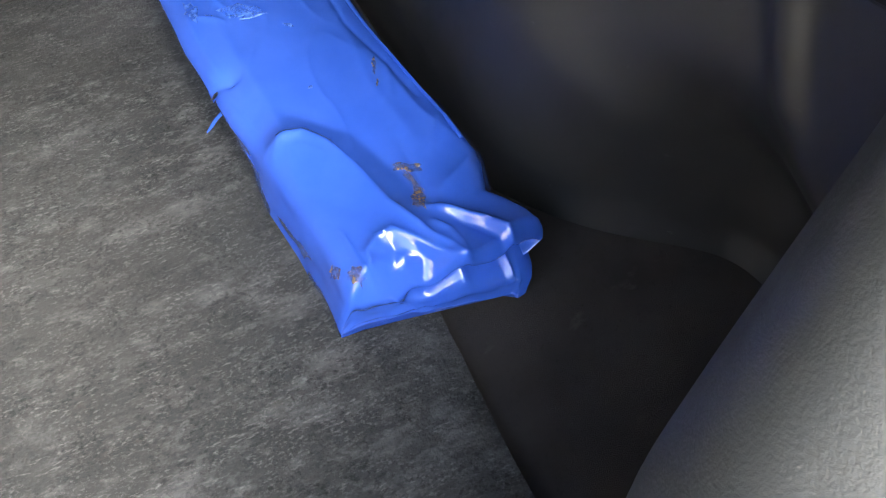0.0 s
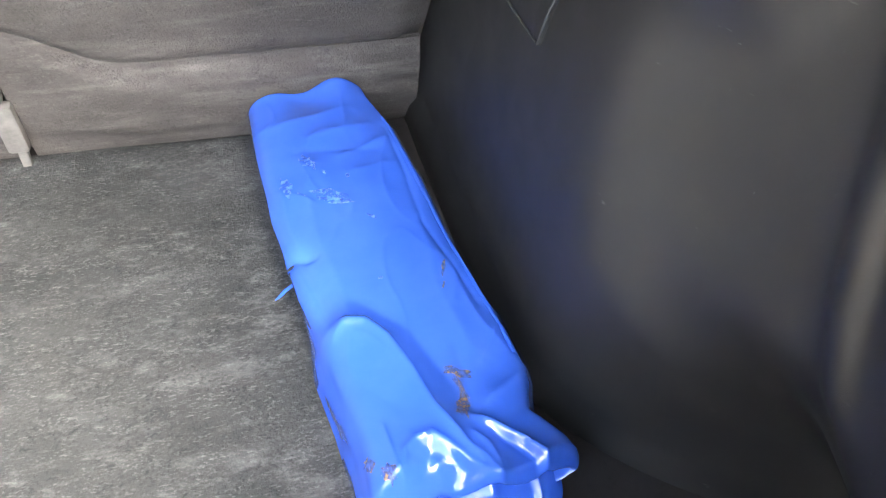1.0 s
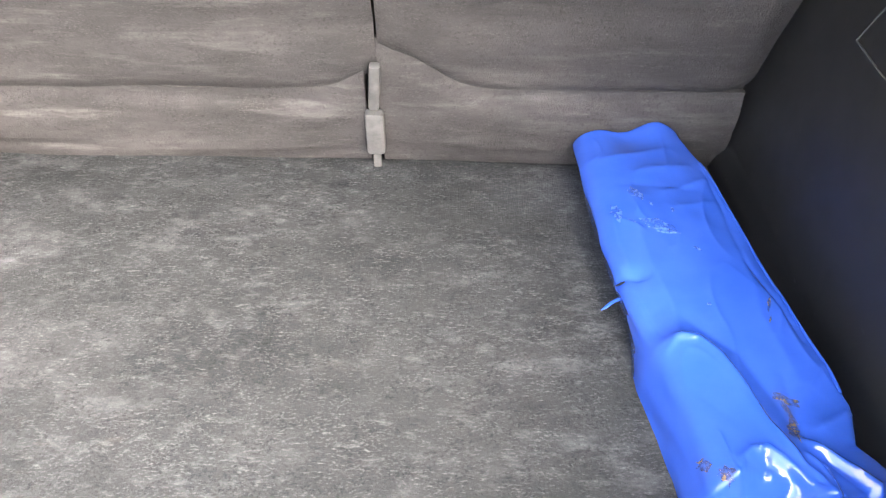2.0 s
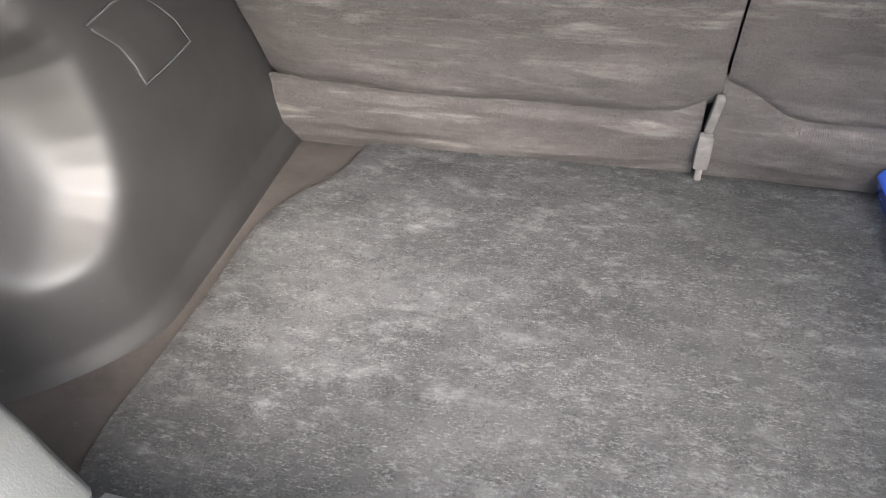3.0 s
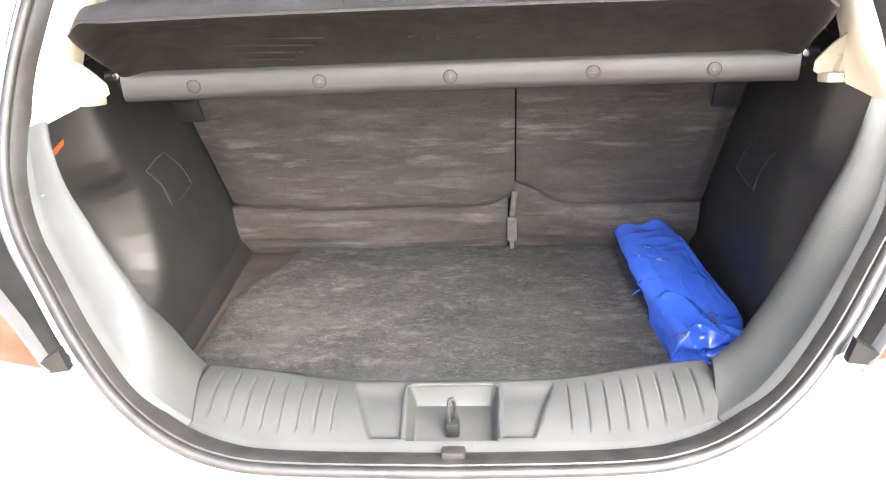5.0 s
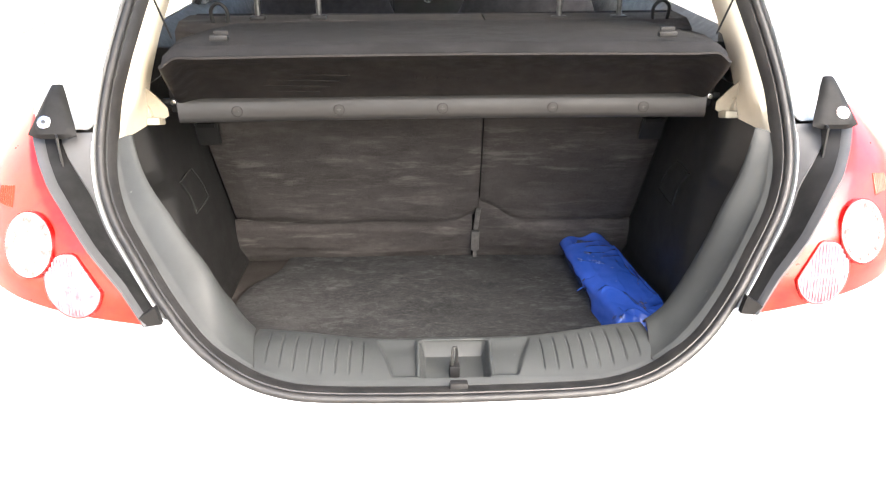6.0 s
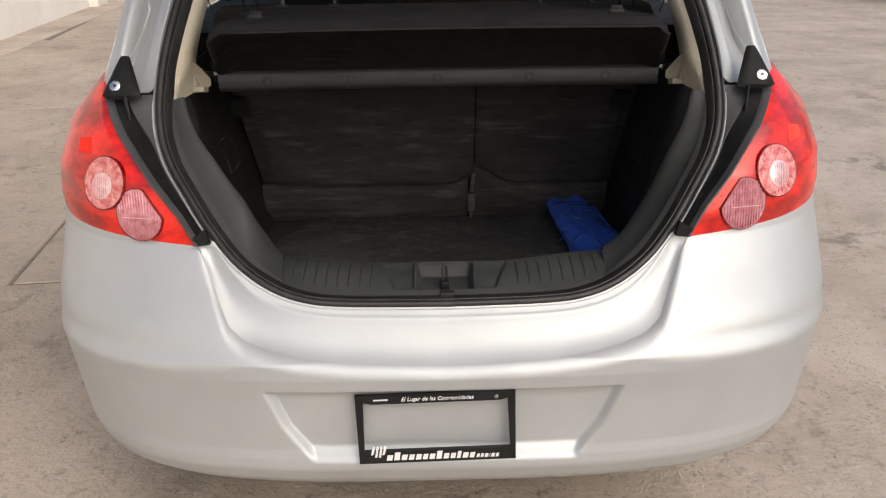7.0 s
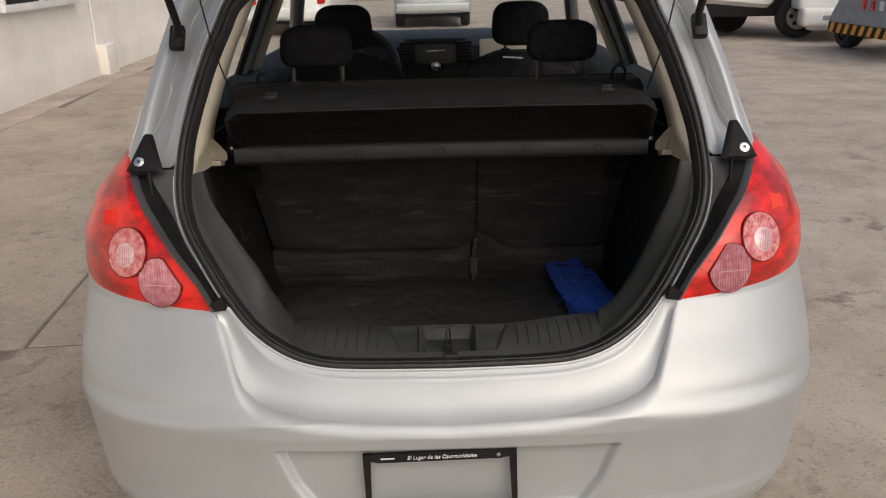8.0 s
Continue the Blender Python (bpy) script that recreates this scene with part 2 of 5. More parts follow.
CONCRETE = material("worn_concrete", (0.38, 0.316, 0.252), (0.56, 0.48, 0.40), 0.9, 0, 1.6, 0.32, 0.68, bump=1.0, bump_scale=60,
                    bump_dist=0.008, marks=[((0.16, 0.132, 0.108), 0.8, 0.52, 0.16, (1, 1, 1), 0.45), ((0.56, 0.49, 0.41), 3.5, 0.50, 0.14, (1, 1, 1), 0.55), ((0.15, 0.122, 0.098), 9, 0.55, 0.10, (1, 1, 1), 0.35),
                                            ((0.12, 0.098, 0.078), 28, 0.56, 0.09, (1, 1, 1), 0.35), ((0.58, 0.52, 0.45), 22, 0.56, 0.10, (1, 1, 1), 0.5), ((0.09, 0.075, 0.06), 80, 0.56, 0.08, (1, 1, 1), 0.55), ((0.06, 0.05, 0.042), 2.2, 0.63, 0.06, (1, 1, 1), 0.5)])
CONCRETE_SMOOTH = material("slab_concrete", (0.37, 0.307, 0.242), (0.50, 0.426, 0.342), 0.88, 0, 1.3, 0.3, 0.7, bump=0.8, bump_scale=50,
                           bump_dist=0.012, marks=[((0.20, 0.165, 0.13), 1.4, 0.50, 0.14, (1, 1, 1), 0.5), ((0.54, 0.47, 0.385), 5, 0.52, 0.12, (1, 1, 1), 0.5), ((0.18, 0.148, 0.116), 14, 0.56, 0.07, (1, 1, 1), 0.5),
                                                   ((0.13, 0.108, 0.085), 40, 0.57, 0.07, (1, 1, 1), 0.5), ((0.52, 0.46, 0.385), 30, 0.57, 0.10, (1, 1, 1), 0.45), ((0.12, 0.10, 0.08), 100, 0.57, 0.08, (1, 1, 1), 0.4)])
JOINT = material("dark_slab_joint", (0.13, 0.109, 0.088), (0.22, 0.184, 0.148), 0.95, 0, 20)
VENT_BLACK = material("deep_black_vent", (0.003, 0.003, 0.003), (0.005, 0.005, 0.005), 0.7, 0, 20, spec=0.08)
PRINT = material("white_print", (0.72, 0.72, 0.72), (0.8, 0.8, 0.8), 0.5, 0, 50)

# ---- building blocks ----


def sm(a, b, x):
    x = min(1.0, max(0.0, (x - a) / (b - a)))
    return x * x * (3 - 2 * x)


def lerp(xs, ys, x):
    return float(np.interp(x, xs, ys))


def curve_points(pts, n):
    """n points evenly along a smooth curve through pts."""
    pts = [Vector(p) for p in pts]
    dense = []
    for i in range(len(pts) - 1):
        a, b = pts[max(i - 1, 0)], pts[i]
        c, d = pts[i + 1], pts[min(i + 2, len(pts) - 1)]
        for k in range(16):
            t = k / 16
            dense.append(0.5 * (2 * b + (c - a) * t + (2 * a - 5 * b + 4 * c - d) * t * t + (3 * b - a - 3 * c + d) * t ** 3))
    dense.append(pts[-1])
    run = [0.0]
    for a, b in zip(dense, dense[1:]):
        run.append(run[-1] + (b - a).length)
    out = []
    for k in range(n):
        s = run[-1] * k / (n - 1)
        out.append(Vector([lerp(run, [p[j] for p in dense], s) for j in range(3)]))
    return out


def mesh_of(name, verts, faces, smooth=True):
    me = bpy.data.meshes.new(name)
    me.from_pydata([tuple(v) for v in verts], [], faces)
    if smooth:
        me.polygons.foreach_set("use_smooth", [True] * len(me.polygons))
    me.update()
    return me


def grid(rows, close_u=False, close_v=False, flip=False):
    """Vertices and faces of a sheet given as rows of points."""
    n, m = len(rows), len(rows[0])
    verts = [p for r in rows for p in r]
    faces = []
    for i in range(n if close_u else n - 1):
        for j in range(m if close_v else m - 1):
            a, b = i * m + j, i * m + (j + 1) % m
            c, d = ((i + 1) % n) * m + (j + 1) % m, ((i + 1) % n) * m + j
            faces.append((a, d, c, b) if flip else (a, b, c, d))
    return verts, faces


def sheet(rows, thick=0.0, **kw):
    """A sheet with real thickness: a second layer offset along the normals, joined at the rim."""
    verts, faces = grid(rows, **kw)
    bm = bmesh.new()
    vs = [bm.verts.new(v) for v in verts]
    for f in faces:
        try:
            bm.faces.new([vs[i] for i in f])
        except ValueError:
            pass
    bmesh.ops.remove_doubles(bm, verts=bm.verts, dist=1e-6)
    bm.normal_update()
    if thick:
        old = bm.verts[:]
        bm.verts.index_update()
        rim = [(e.verts[0].index, e.verts[1].index) for e in bm.edges if len(e.link_faces) == 1]
        tris = [[v.index for v in f.verts] for f in bm.faces]
        second = [bm.verts.new(v.co - v.normal * thick) for v in old]
        for f in tris:
            bm.faces.new([second[i] for i in f[::-1]])
        for a, b in rim:
            bm.faces.new((old[a], old[b], second[b], second[a]))
        bmesh.ops.recalc_face_normals(bm, faces=bm.faces[:])
    return bm


def rbox(bm, size, m, bevel=0.004, seg=2):
    """A bevelled box added to bm."""
    g = bmesh.ops.create_cube(bm, size=1.0, matrix=m @ Matrix.Diagonal((*size, 1)))
    vs = set(g["verts"])
    es = [e for e in bm.edges if e.verts[0] in vs and e.verts[1] in vs]
    if bevel:
        bmesh.ops.bevel(bm, geom=es, offset=bevel, segments=seg, affect="EDGES", profile=0.6)
    return bm


def box(size, m, bevel=0.004, seg=2):
    return rbox(bmesh.new(), size, m, bevel, seg)


def tube(pts, r, n=10, cap=True, flat=1.0):
    """A round bar along points; r may be a list."""
    pts = [Vector(p) for p in pts]
    rows = []
    up = Vector((0, 0, 1))
    for i, p in enumerate(pts):
        d = (pts[min(i + 1, len(pts) - 1)] - pts[max(i - 1, 0)]).normalized()
        if abs(d.dot(up)) > 0.95:
            up = Vector((0, 1, 0)) if abs(d.y) < 0.9 else Vector((1, 0, 0))
        a = d.cross(up).normalized()
        b = a.cross(d).normalized()
        up = b
        rr = r[i] if isinstance(r, (list, tuple)) else r
        rows.append([p + a * rr * math.cos(2 * math.pi * k / n) + b * rr * flat * math.sin(2 * math.pi * k / n) for k in range(n)])
    bm = sheet(rows, close_v=True)
    if cap:
        bmesh.ops.holes_fill(bm, edges=bm.edges[:], sides=n + 1)
    bmesh.ops.recalc_face_normals(bm, faces=bm.faces[:])
    return bm


def disc(r, h, m, n=24, bevel=0.0):
    bm = bmesh.new()
    g = bmesh.ops.create_cone(bm, cap_ends=True, segments=n, radius1=r, radius2=r, depth=h, matrix=m)
    if bevel:
        es = [e for e in bm.edges if len(e.link_faces) == 2 and any(len(f.verts) > 4 for f in e.link_faces)]
        bmesh.ops.bevel(bm, geom=es, offset=bevel, segments=2, affect="EDGES", profile=0.6)
    return bm


def prism(outline, m, depth):
    """An outline of (x, y) pushed along z by depth."""
    bm = bmesh.new()
    lo = [bm.verts.new(m @ Vector((x, y, 0))) for x, y in outline]
    hi = [bm.verts.new(m @ Vector((x, y, depth))) for x, y in outline]
    bm.faces.new(lo[::-1])
    bm.faces.new(hi)
    k = len(lo)
    for i in range(k):
        bm.faces.new((lo[i], lo[(i + 1) % k], hi[(i + 1) % k], hi[i]))
    bmesh.ops.recalc_face_normals(bm, faces=bm.faces[:])
    return bm


def merge(*bms):
    out = bmesh.new()
    for b in bms:
        me = bpy.data.meshes.new("join")
        b.to_mesh(me)
        out.from_mesh(me)
        bpy.data.meshes.remove(me)
        b.free()
    return out


def part(name, bm, mat, parent=None, label="", smooth=True, angle=40):
    """Links a bmesh (or mesh) as one mesh object under a thing or a part."""
    if isinstance(bm, bmesh.types.BMesh):
        me = bpy.data.meshes.new(name)
        bm.to_mesh(me)
        bm.free()
    else:
        me = bm
    me.materials.append(mat)
    if smooth:
        me.polygons.foreach_set("use_smooth", [True] * len(me.polygons))
        me.set_sharp_from_angle(angle=radians(angle))
    ob = new(name, me)
    ob.parent = parent
    if label:
        ob["label"] = label
    return ob


def thing(name, label, category, at=(0, 0, 0), group="", kind=""):
    ob = new(name)
    ob.empty_display_size = 0.1
    ob.location = at
    return tagged(ob, label, category, group, kind)


def place(ob, at):
    """Moves meshes built in world places under a thing that stands at a place."""
    for c in ob.children:
        c.matrix_parent_inverse = Matrix.Translation(-Vector(at))


def lettering(text, size, m, name, mat, parent, depth=0.0008, shear=0.0):
    cu = bpy.data.curves.new("letters", "FONT")
    cu.body, cu.size, cu.extrude, cu.shear = text, size, depth, shear
    cu.align_x, cu.align_y = "CENTER", "CENTER"
    tmp = new("letters", cu)
    bpy.context.view_layer.update()
    me = bpy.data.meshes.new_from_object(tmp.evaluated_get(bpy.context.evaluated_depsgraph_get()))
    bpy.data.objects.remove(tmp)
    bpy.data.curves.remove(cu)
    me.transform(m)
    me.materials.clear()
    return part(name, me, mat, parent, smooth=False)

# ---- the yard ----
A_LONG, A_CROSS = radians(1.8), radians(7.5)
YARD = Matrix(((math.cos(A_CROSS), -math.sin(A_LONG), 0, 0), (math.sin(A_CROSS), math.cos(A_LONG), 0, 0), (0, 0, 1, 0), (0, 0, 0, 1)))


def yard(x, y, z=0.0):
    return YARD @ Vector((x, y, z))


rows = []
xs = [-400, -120, -40] + [-14 + 0.5 * i for i in range(61)] + [40, 120, 400]
ys = [-400, -60, -12] + [-5 + 0.5 * i for i in range(71)] + [60, 150, 400]
rows = [[Vector((x, y, -0.012 + (0.006 * noise.noise(Vector((x * 0.7, y * 0.7, 0))) if abs(x) < 15 and abs(y) < 31 else 0))) for x in xs] for y in ys]
ground = part("ground", sheet(rows), CONCRETE)
tagged(ground, "rough brown-grey worn concrete yard with dark oil stains", "ground", kind="structure")

pavement = thing("pavement", "smooth pale concrete slabs with open joints beside the wall", "pavement", kind="structure")
for x0, x1 in ((-3.96, -1.757), (-1.757, 0.65)):
    slab_mesh = bpy.data.meshes.new("slab")
    bm = box((x1 - x0 - 0.014, 3.134, 0.05), pose(0, 0, -0.025), 0.006, 1)
    bm.to_mesh(slab_mesh)
    bm.free()
    slab_mesh.materials.append(CONCRETE_SMOOTH)
    for i in range(-3, 9):
        s = new("slab", slab_mesh)
        s.parent = pavement
        s.matrix_local = YARD @ Matrix.Translation(((x0 + x1) / 2, 1.74 + 3.15 * i + 1.575, 0.003))
part("joint_bed", box((4.48, 38, 0.02), YARD @ pose(-1.76, 12, -0.0115), 0), JOINT, pavement, "dark joints between slabs")
part("gutter", box((0.45, 38, 0.05), YARD @ pose(-4.19, 12, -0.014), 0.012), CONCRETE, pavement, "stained gutter strip along the wall foot")

wall = thing("wall_west", "cream plastered yard wall with stained foot and flaking base", "wall", kind="structure")
wx = -4.43
wall_rows = []
for k in range(90):
    y = -8 + k * 0.45
    row = []
    for z in (0.0, 0.12, 0.28, 0.42, 0.46, 0.9, 1.4, 2.0, 2.8, 3.6):
        d = 0.035 * (1 - sm(0.36, 0.46, z + 0.05 * noise.noise(Vector((y, 0, 1)))))
        row.append(yard(wx + d + 0.008 * noise.noise(Vector((y * 1.3, z * 2, 4))), y, z))
    wall_rows.append(row)
part("wall_face", sheet(wall_rows, -0.2), WALLM, wall)
for y in (11.05, 19.5):
    part("pilaster", box((0.16, 0.42, 0.42), YARD @ pose(wx + 0.08, y, 0.21), 0.02), WALLM, wall)
    part("drain_pipe", tube([yard(wx + 0.03, y - 0.22, 0.42), yard(wx + 0.03, y - 0.22, 3.5)], 0.012, 8), WALLM, wall, "thin painted conduit")
window = thing("window_1", "white framed window in the plastered wall", "window", kind="structure")
for z in (1.05, 2.1):
    part("window_frame", box((0.10, 2.1, 0.08), YARD @ pose(wx + 0.05, 9.25, z), 0.006), WHITE, window)
for y in (8.25, 9.25, 10.25):
    part("window_bar", box((0.06, 0.06, 1.0), YARD @ pose(wx + 0.05, y, 1.57), 0.006), WHITE, window)
part("pane", box((0.012, 1.96, 0.96), YARD @ pose(wx + 0.03, 9.25, 1.57), 0.001), BLACK, window, "dark window pane")
far_wall = part("wall_north", box((90, 0.3, 4.5), pose(0, 42, 2.25), 0.02), WALLM)
tagged(far_wall, "pale plastered wall closing the far end of the yard", "wall", kind="structure")

# ---- the silver hatchback ----
ZS = [.28, .30, .33, .365, .388, .41, .52, .57, .60, .66, .72, .78, .84, .90, .98, 1.06, 1.45]
YR = [.03, -.015, -.044, -.059, -.057, -.053, -.050, -.052, -.049, -.005, .05, .095, .105, .115, .16, .235, .55]
WS = [.79, .80, .81, .82, .83, .835, .85, .855, .86, .865, .87, .87, .87, .865, .84, .80, .66]


def skin(theta, z):
    """The rear corner of the body at a height: theta from -90 (one side) to 90 degrees (the other)."""
    s, c = math.sin(radians(theta)), math.cos(radians(theta))
    w = lerp(ZS, WS, z)
    x = math.copysign(w * abs(s) ** (2 / 3.4), s)
    return x, lerp(ZS, YR, z) + 0.52 * (1 - max(c, 0) ** (2 / 3.4))


def skin_y(x, z):
    r = min(abs(x) / lerp(ZS, WS, z), 0.9999)
    return lerp(ZS, YR, z) + 0.52 * (1 - (1 - r ** 3.4) ** (1 / 3.4))


def theta_of(x, z):
    r = min(abs(x) / lerp(ZS, WS, z), 1.0)
    return math.degrees(math.asin(min(1.0, r ** 1.7)))


car = thing("car", "silver hatchback car with its tailgate open, seen from behind", "car")

CREST_X = [0, .19, .28, .35, .396, .426, .447, .468, .485, .492, .56, .63, .72, .79, .83, .88]
CREST_Z = [.590, .597, .606, .619, .633, .656, .697, .739, .775, .783, .788, .792, .797, .801, .806, .81]


def groove(x, z):
    fade = sm(0.36, 0.60, abs(x))
    return fade * (0.008 * math.exp(-((z - 0.614) / 0.018) ** 2) - 0.003 * math.exp(-((z - 0.588) / 0.008) ** 2))


def recess(x, z):
    half = lerp([.39, .46, .54], [.268, .318, .349], z)
    inside = (1 - sm(half - 0.013, half + 0.004, abs(x + 0.004))) * sm(.378, .408, z) * (1 - sm(.539, .545, z))
    return 0.019 * inside


CREST_R = 0.030


def crest_soft(x):
    """How far the bumper's upper edge is rounded over: all across, but not under the lamps."""
    return 1 - 0.85 * sm(0.40, 0.49, abs(x))


half_x = [.01 * k for k in range(19)] + [.19 + .0025 * k for k in range(72)] + [.37 + .009 * k for k in range(27)]
half_t = [theta_of(x, .5) for x in half_x] + list(np.linspace(theta_of(.613, .5), 90, 26))
thetas = [-t for t in half_t[:0:-1]] + half_t
levels = [.566 - .002 * k for k in range(1, 18)] + [.532 - .0045 * k for k in range(1, 31)] + [.397 - .002 * k for k in range(1, 13)] + [.373 - .0073 * k for k in range(1, 11)]
rows = []
for v in range(41 + len(levels)):
    row = []
    for th in thetas:
        x, _ = skin(th, 0.72)
        zt = lerp(CREST_X, CREST_Z, abs(x))
        z = zt + (0.566 - zt) * (0.35 * v / 40 + 0.65 * (v / 40) ** 2) if v <= 40 else levels[v - 41]
        x, y = skin(th, z)
        d = min(1.0, max(0.0, (zt - z) / (CREST_R * 0.87)))
        bend = CREST_R * (math.sqrt(1 - (0.87 * 0) ** 2) - math.sqrt(1 - (0.87 * (1 - d)) ** 2)) * crest_soft(x)
        row.append(Vector((x, y + bend + groove(x, z) + recess(x, z), z)))
    rows.append(row)
last = rows[-1]
for d in (0.03, 0.09):
    rows.append([Vector((p.x * (1 - 0.3 * d), p.y + d, p.z - 0.012)) for p in last])
part("bumper", sheet(rows, 0.002), SILVER, car, "silver rear bumper with plate recess", angle=60)

APERTURE = [(x, .12 + .781 * (z - .78), z) for x, z in ((0, .680), (.20, .683), (.285, .692), (.352, .714), (.416, .753), (.472, .807), (.520, .866), (.560, .920), (.583, .972),
                                                       (.592, 1.028), (.590, 1.095), (.582, 1.150), (.570, 1.205), (.552, 1.272), (.528, 1.338), (.498, 1.402))] + [(.42, .645, 1.448), (.2, .655, 1.46), (0, .657, 1.462)]
half_ap = curve_points(APERTURE, 121)


def ap_at_z(z):
    """The opening's edge (positive side) at a height."""
    for a, b in zip(half_ap[8:], half_ap[9:]):
        if a.z <= z <= b.z:
            return a.lerp(b, (z - a.z) / max(b.z - a.z, 1e-6))
    return half_ap[-1] if z > 1.4 else half_ap[8]


loop = [Vector((-p.x, p.y, p.z)) for p in half_ap[::-1]] + half_ap[1:-1]

# painted ledge between the bumper's crest and the opening
low_ap = [p for p in half_ap if p.z < 0.795 and p.y < 0.2]
rows = []
N = 48
crest = curve_points([(x, skin_y(x, z) + 0.507 * CREST_R * crest_soft(x), z) for x, z in zip(CREST_X[:10], CREST_Z[:10])], N)
edge_ap = curve_points([tuple(p) for p in low_ap[::4]] + [(0.474, 0.124, 0.797)], N)
for v in range(29):
    f = v / 28
    half = []
    for b, a in zip(crest, edge_ap):
        p = b.lerp(a, f)
        sag = 0.007 * math.sin(math.pi * min(f / 0.75, 1.0)) * sm(0, 0.03, (a - b).length - 0.02)
        bead = 0.0022 * math.exp(-((f - 0.77) / 0.04) ** 2)
        half.append(p + Vector((0, 0.5 * sag, -sag + bead)))
    rows.append([Vector((-p.x, p.y, p.z)) for p in half[::-1]] + half[1:])
part("rear_ledge", sheet(rows, 0.003), SILVER, car, "silver ledge under the tailgate opening", angle=60)

LAMP_Z = [.783, .845, .90, .956, 1.008, 1.04, 1.072]
LAMP_X = [.490, .527, .572, .625, .680, .708, .725]


def lamp_inner(z):
    return lerp(LAMP_Z, LAMP_X, z)


for s in (-1, 1):
    # lamp: red shell, two round clear lenses with reflectors
    lamp = new("tail_lamp")
    lamp.parent = car
    lamp["label"] = "red tail lamp with two round clear lenses"
    rows = []
    for i in range(31):
        f = i / 30
        row = []
        for j in range(33):
            g = j / 32
            zb = 0.785 + 0.024 * g
            z = zb + (1.074 - 0.055 * g ** 2 - zb) * f
            x0 = lamp_inner(z)
            t0 = theta_of(x0, z)
            t1 = 84 - 16 * f ** 2
            x, y = skin(t0 + (t1 - t0) * g, z)
            puff = 0.010 * min(1, 8 * f * (1 - f)) * min(1, 10 * g + 0.2)
            row.append(Vector((s * x, y - puff, z)))
        rows.append(row)
    part("red_shell", sheet(rows, 0.004, flip=s < 0), RED, lamp, "glossy red lens shell", angle=70)
    back = [[Vector((p.x * 0.985, p.y + 0.045, p.z)) for p in r[::4]] for r in rows[::5]]
    part("lamp_housing", sheet(back, 0.004, flip=s < 0), RED_DARK, lamp)
    for cx, cz, r in ((.681, .898, .0535), (.606, .843, .0530)):
        cy = skin_y(cx, cz) - 0.0108
        nrm = Vector((-(skin_y(cx + .02, cz) - skin_y(cx - .02, cz)) / .04, 1, -(skin_y(cx, cz + .02) - skin_y(cx, cz - .02)) / .04)).normalized()
        side_dir = Vector((s, 0, 0)) - Vector((s * nrm.x, nrm.y, nrm.z)) * nrm.x
        zdir = Vector((s * nrm.x, nrm.y, nrm.z))
        xdir = side_dir.normalized()
        ydir = zdir.cross(xdir)
        m = Matrix.Translation((s * cx, cy, cz)) @ Matrix((xdir, ydir, zdir)).transposed().to_4x4()
        up = 1 if ydir.z > 0 else -1
        big = r == .0535

        def edge_r(t):
            """The second lens is cut off along the lamp's inner edge."""
            if big:
                return r
            dx, dz = math.cos(t), math.sin(t) * up
            k = (-dx * 0.82 + dz * 0.57)
            return min(r, 0.039 / k) if k > 0.01 else r
        angles = [2 * math.pi * k / 48 for k in range(48)]
        dome = [[m @ Vector((edge_r(t) * q * math.cos(t), edge_r(t) * q * math.sin(t), -0.0014 * (1 - q * q))) for t in angles] for q in (0, .2, .4, .6, .8, .93, 1.0)]
        lens = part("round_lens", sheet(dome, 0.0015, close_v=True), REFLECTOR if big else REFLECTOR_LOW, lamp, "round clear lens with pinkish reflector")
        ring = [[m @ Vector(((edge_r(t) + d) * math.cos(t), (edge_r(t) + d) * math.sin(t), h)) for t in angles] for d, h in ((-0.0010, 0.0), (0.0, -0.0004), (0.0012, 0.0000), (0.0018, 0.008))]
        part("lens_rim", sheet(ring, close_v=True), RED_DARK, lens)
        if big:
            bulb = [[m @ Vector((0.004 + 0.027 * q * math.cos(t), -up * 0.006 + 0.027 * q * math.sin(t), -0.0016 - 0.0035 * (1 - q * q))) for t in angles] for q in (0, .3, .6, .85, 1.0)]
            part("bulb_cap", sheet(bulb, close_v=True), REFLECTOR_BRIGHT, lens, "bright bulb dome inside the lens")
            for k in range(-4, 5):
                w = math.sqrt(max(0, .022 ** 2 - (k * .005) ** 2))
                part("bulb_flute", box((0.0007, 2 * w, 0.0008), m @ pose(0.006 + k * .005, -up * .008, -0.0052 + 0.0035 * (k * .005 / .024) ** 2), 0), REFLECTOR_LOW, lens)
            for k in range(26):
                t = 2 * math.pi * k / 26
                part("lens_facet", box((0.009, 0.0070, 0.0012), m @ pose(0.043 * math.cos(t), 0.043 * math.sin(t), -0.0012, 0, 0, math.degrees(t)) @ pose(0, 0, 0, 3 * (-1) ** k, 2, 0), 0.0003, 1), REFLECTOR, lens)
        else:
            for k in range(-7, 8):
                x = k * 0.0064
                lo, hi = (-math.sqrt(max(0, (r * .94) ** 2 - x * x)), math.sqrt(max(0, (r * .94) ** 2 - x * x)))
                while lo < 0 and math.hypot(x, lo) > edge_r(math.atan2(lo, x)) * .96:
                    lo += .002
                while hi > 0 and math.hypot(x, hi) > edge_r(math.atan2(hi, x)) * .96:
                    hi -= .002
                part("lens_flute", box((0.0030, hi - lo, 0.0022), m @ pose(x, (lo + hi) / 2, -0.0014 * (1 - (x / r) ** 2) - 0.0003), 0.0008, 1), REFLECTOR_LOW, lens)
            part("lens_flute", box((0.070, 0.0016, 0.0026), m @ pose(.004, -up * 0.006, -0.0018), 0), REFLECTOR_BRIGHT, lens)
    # fluted orange-red reflector above the lenses
    for k in range(7):
        z0 = .955
        xx = .722 + .0052 * k
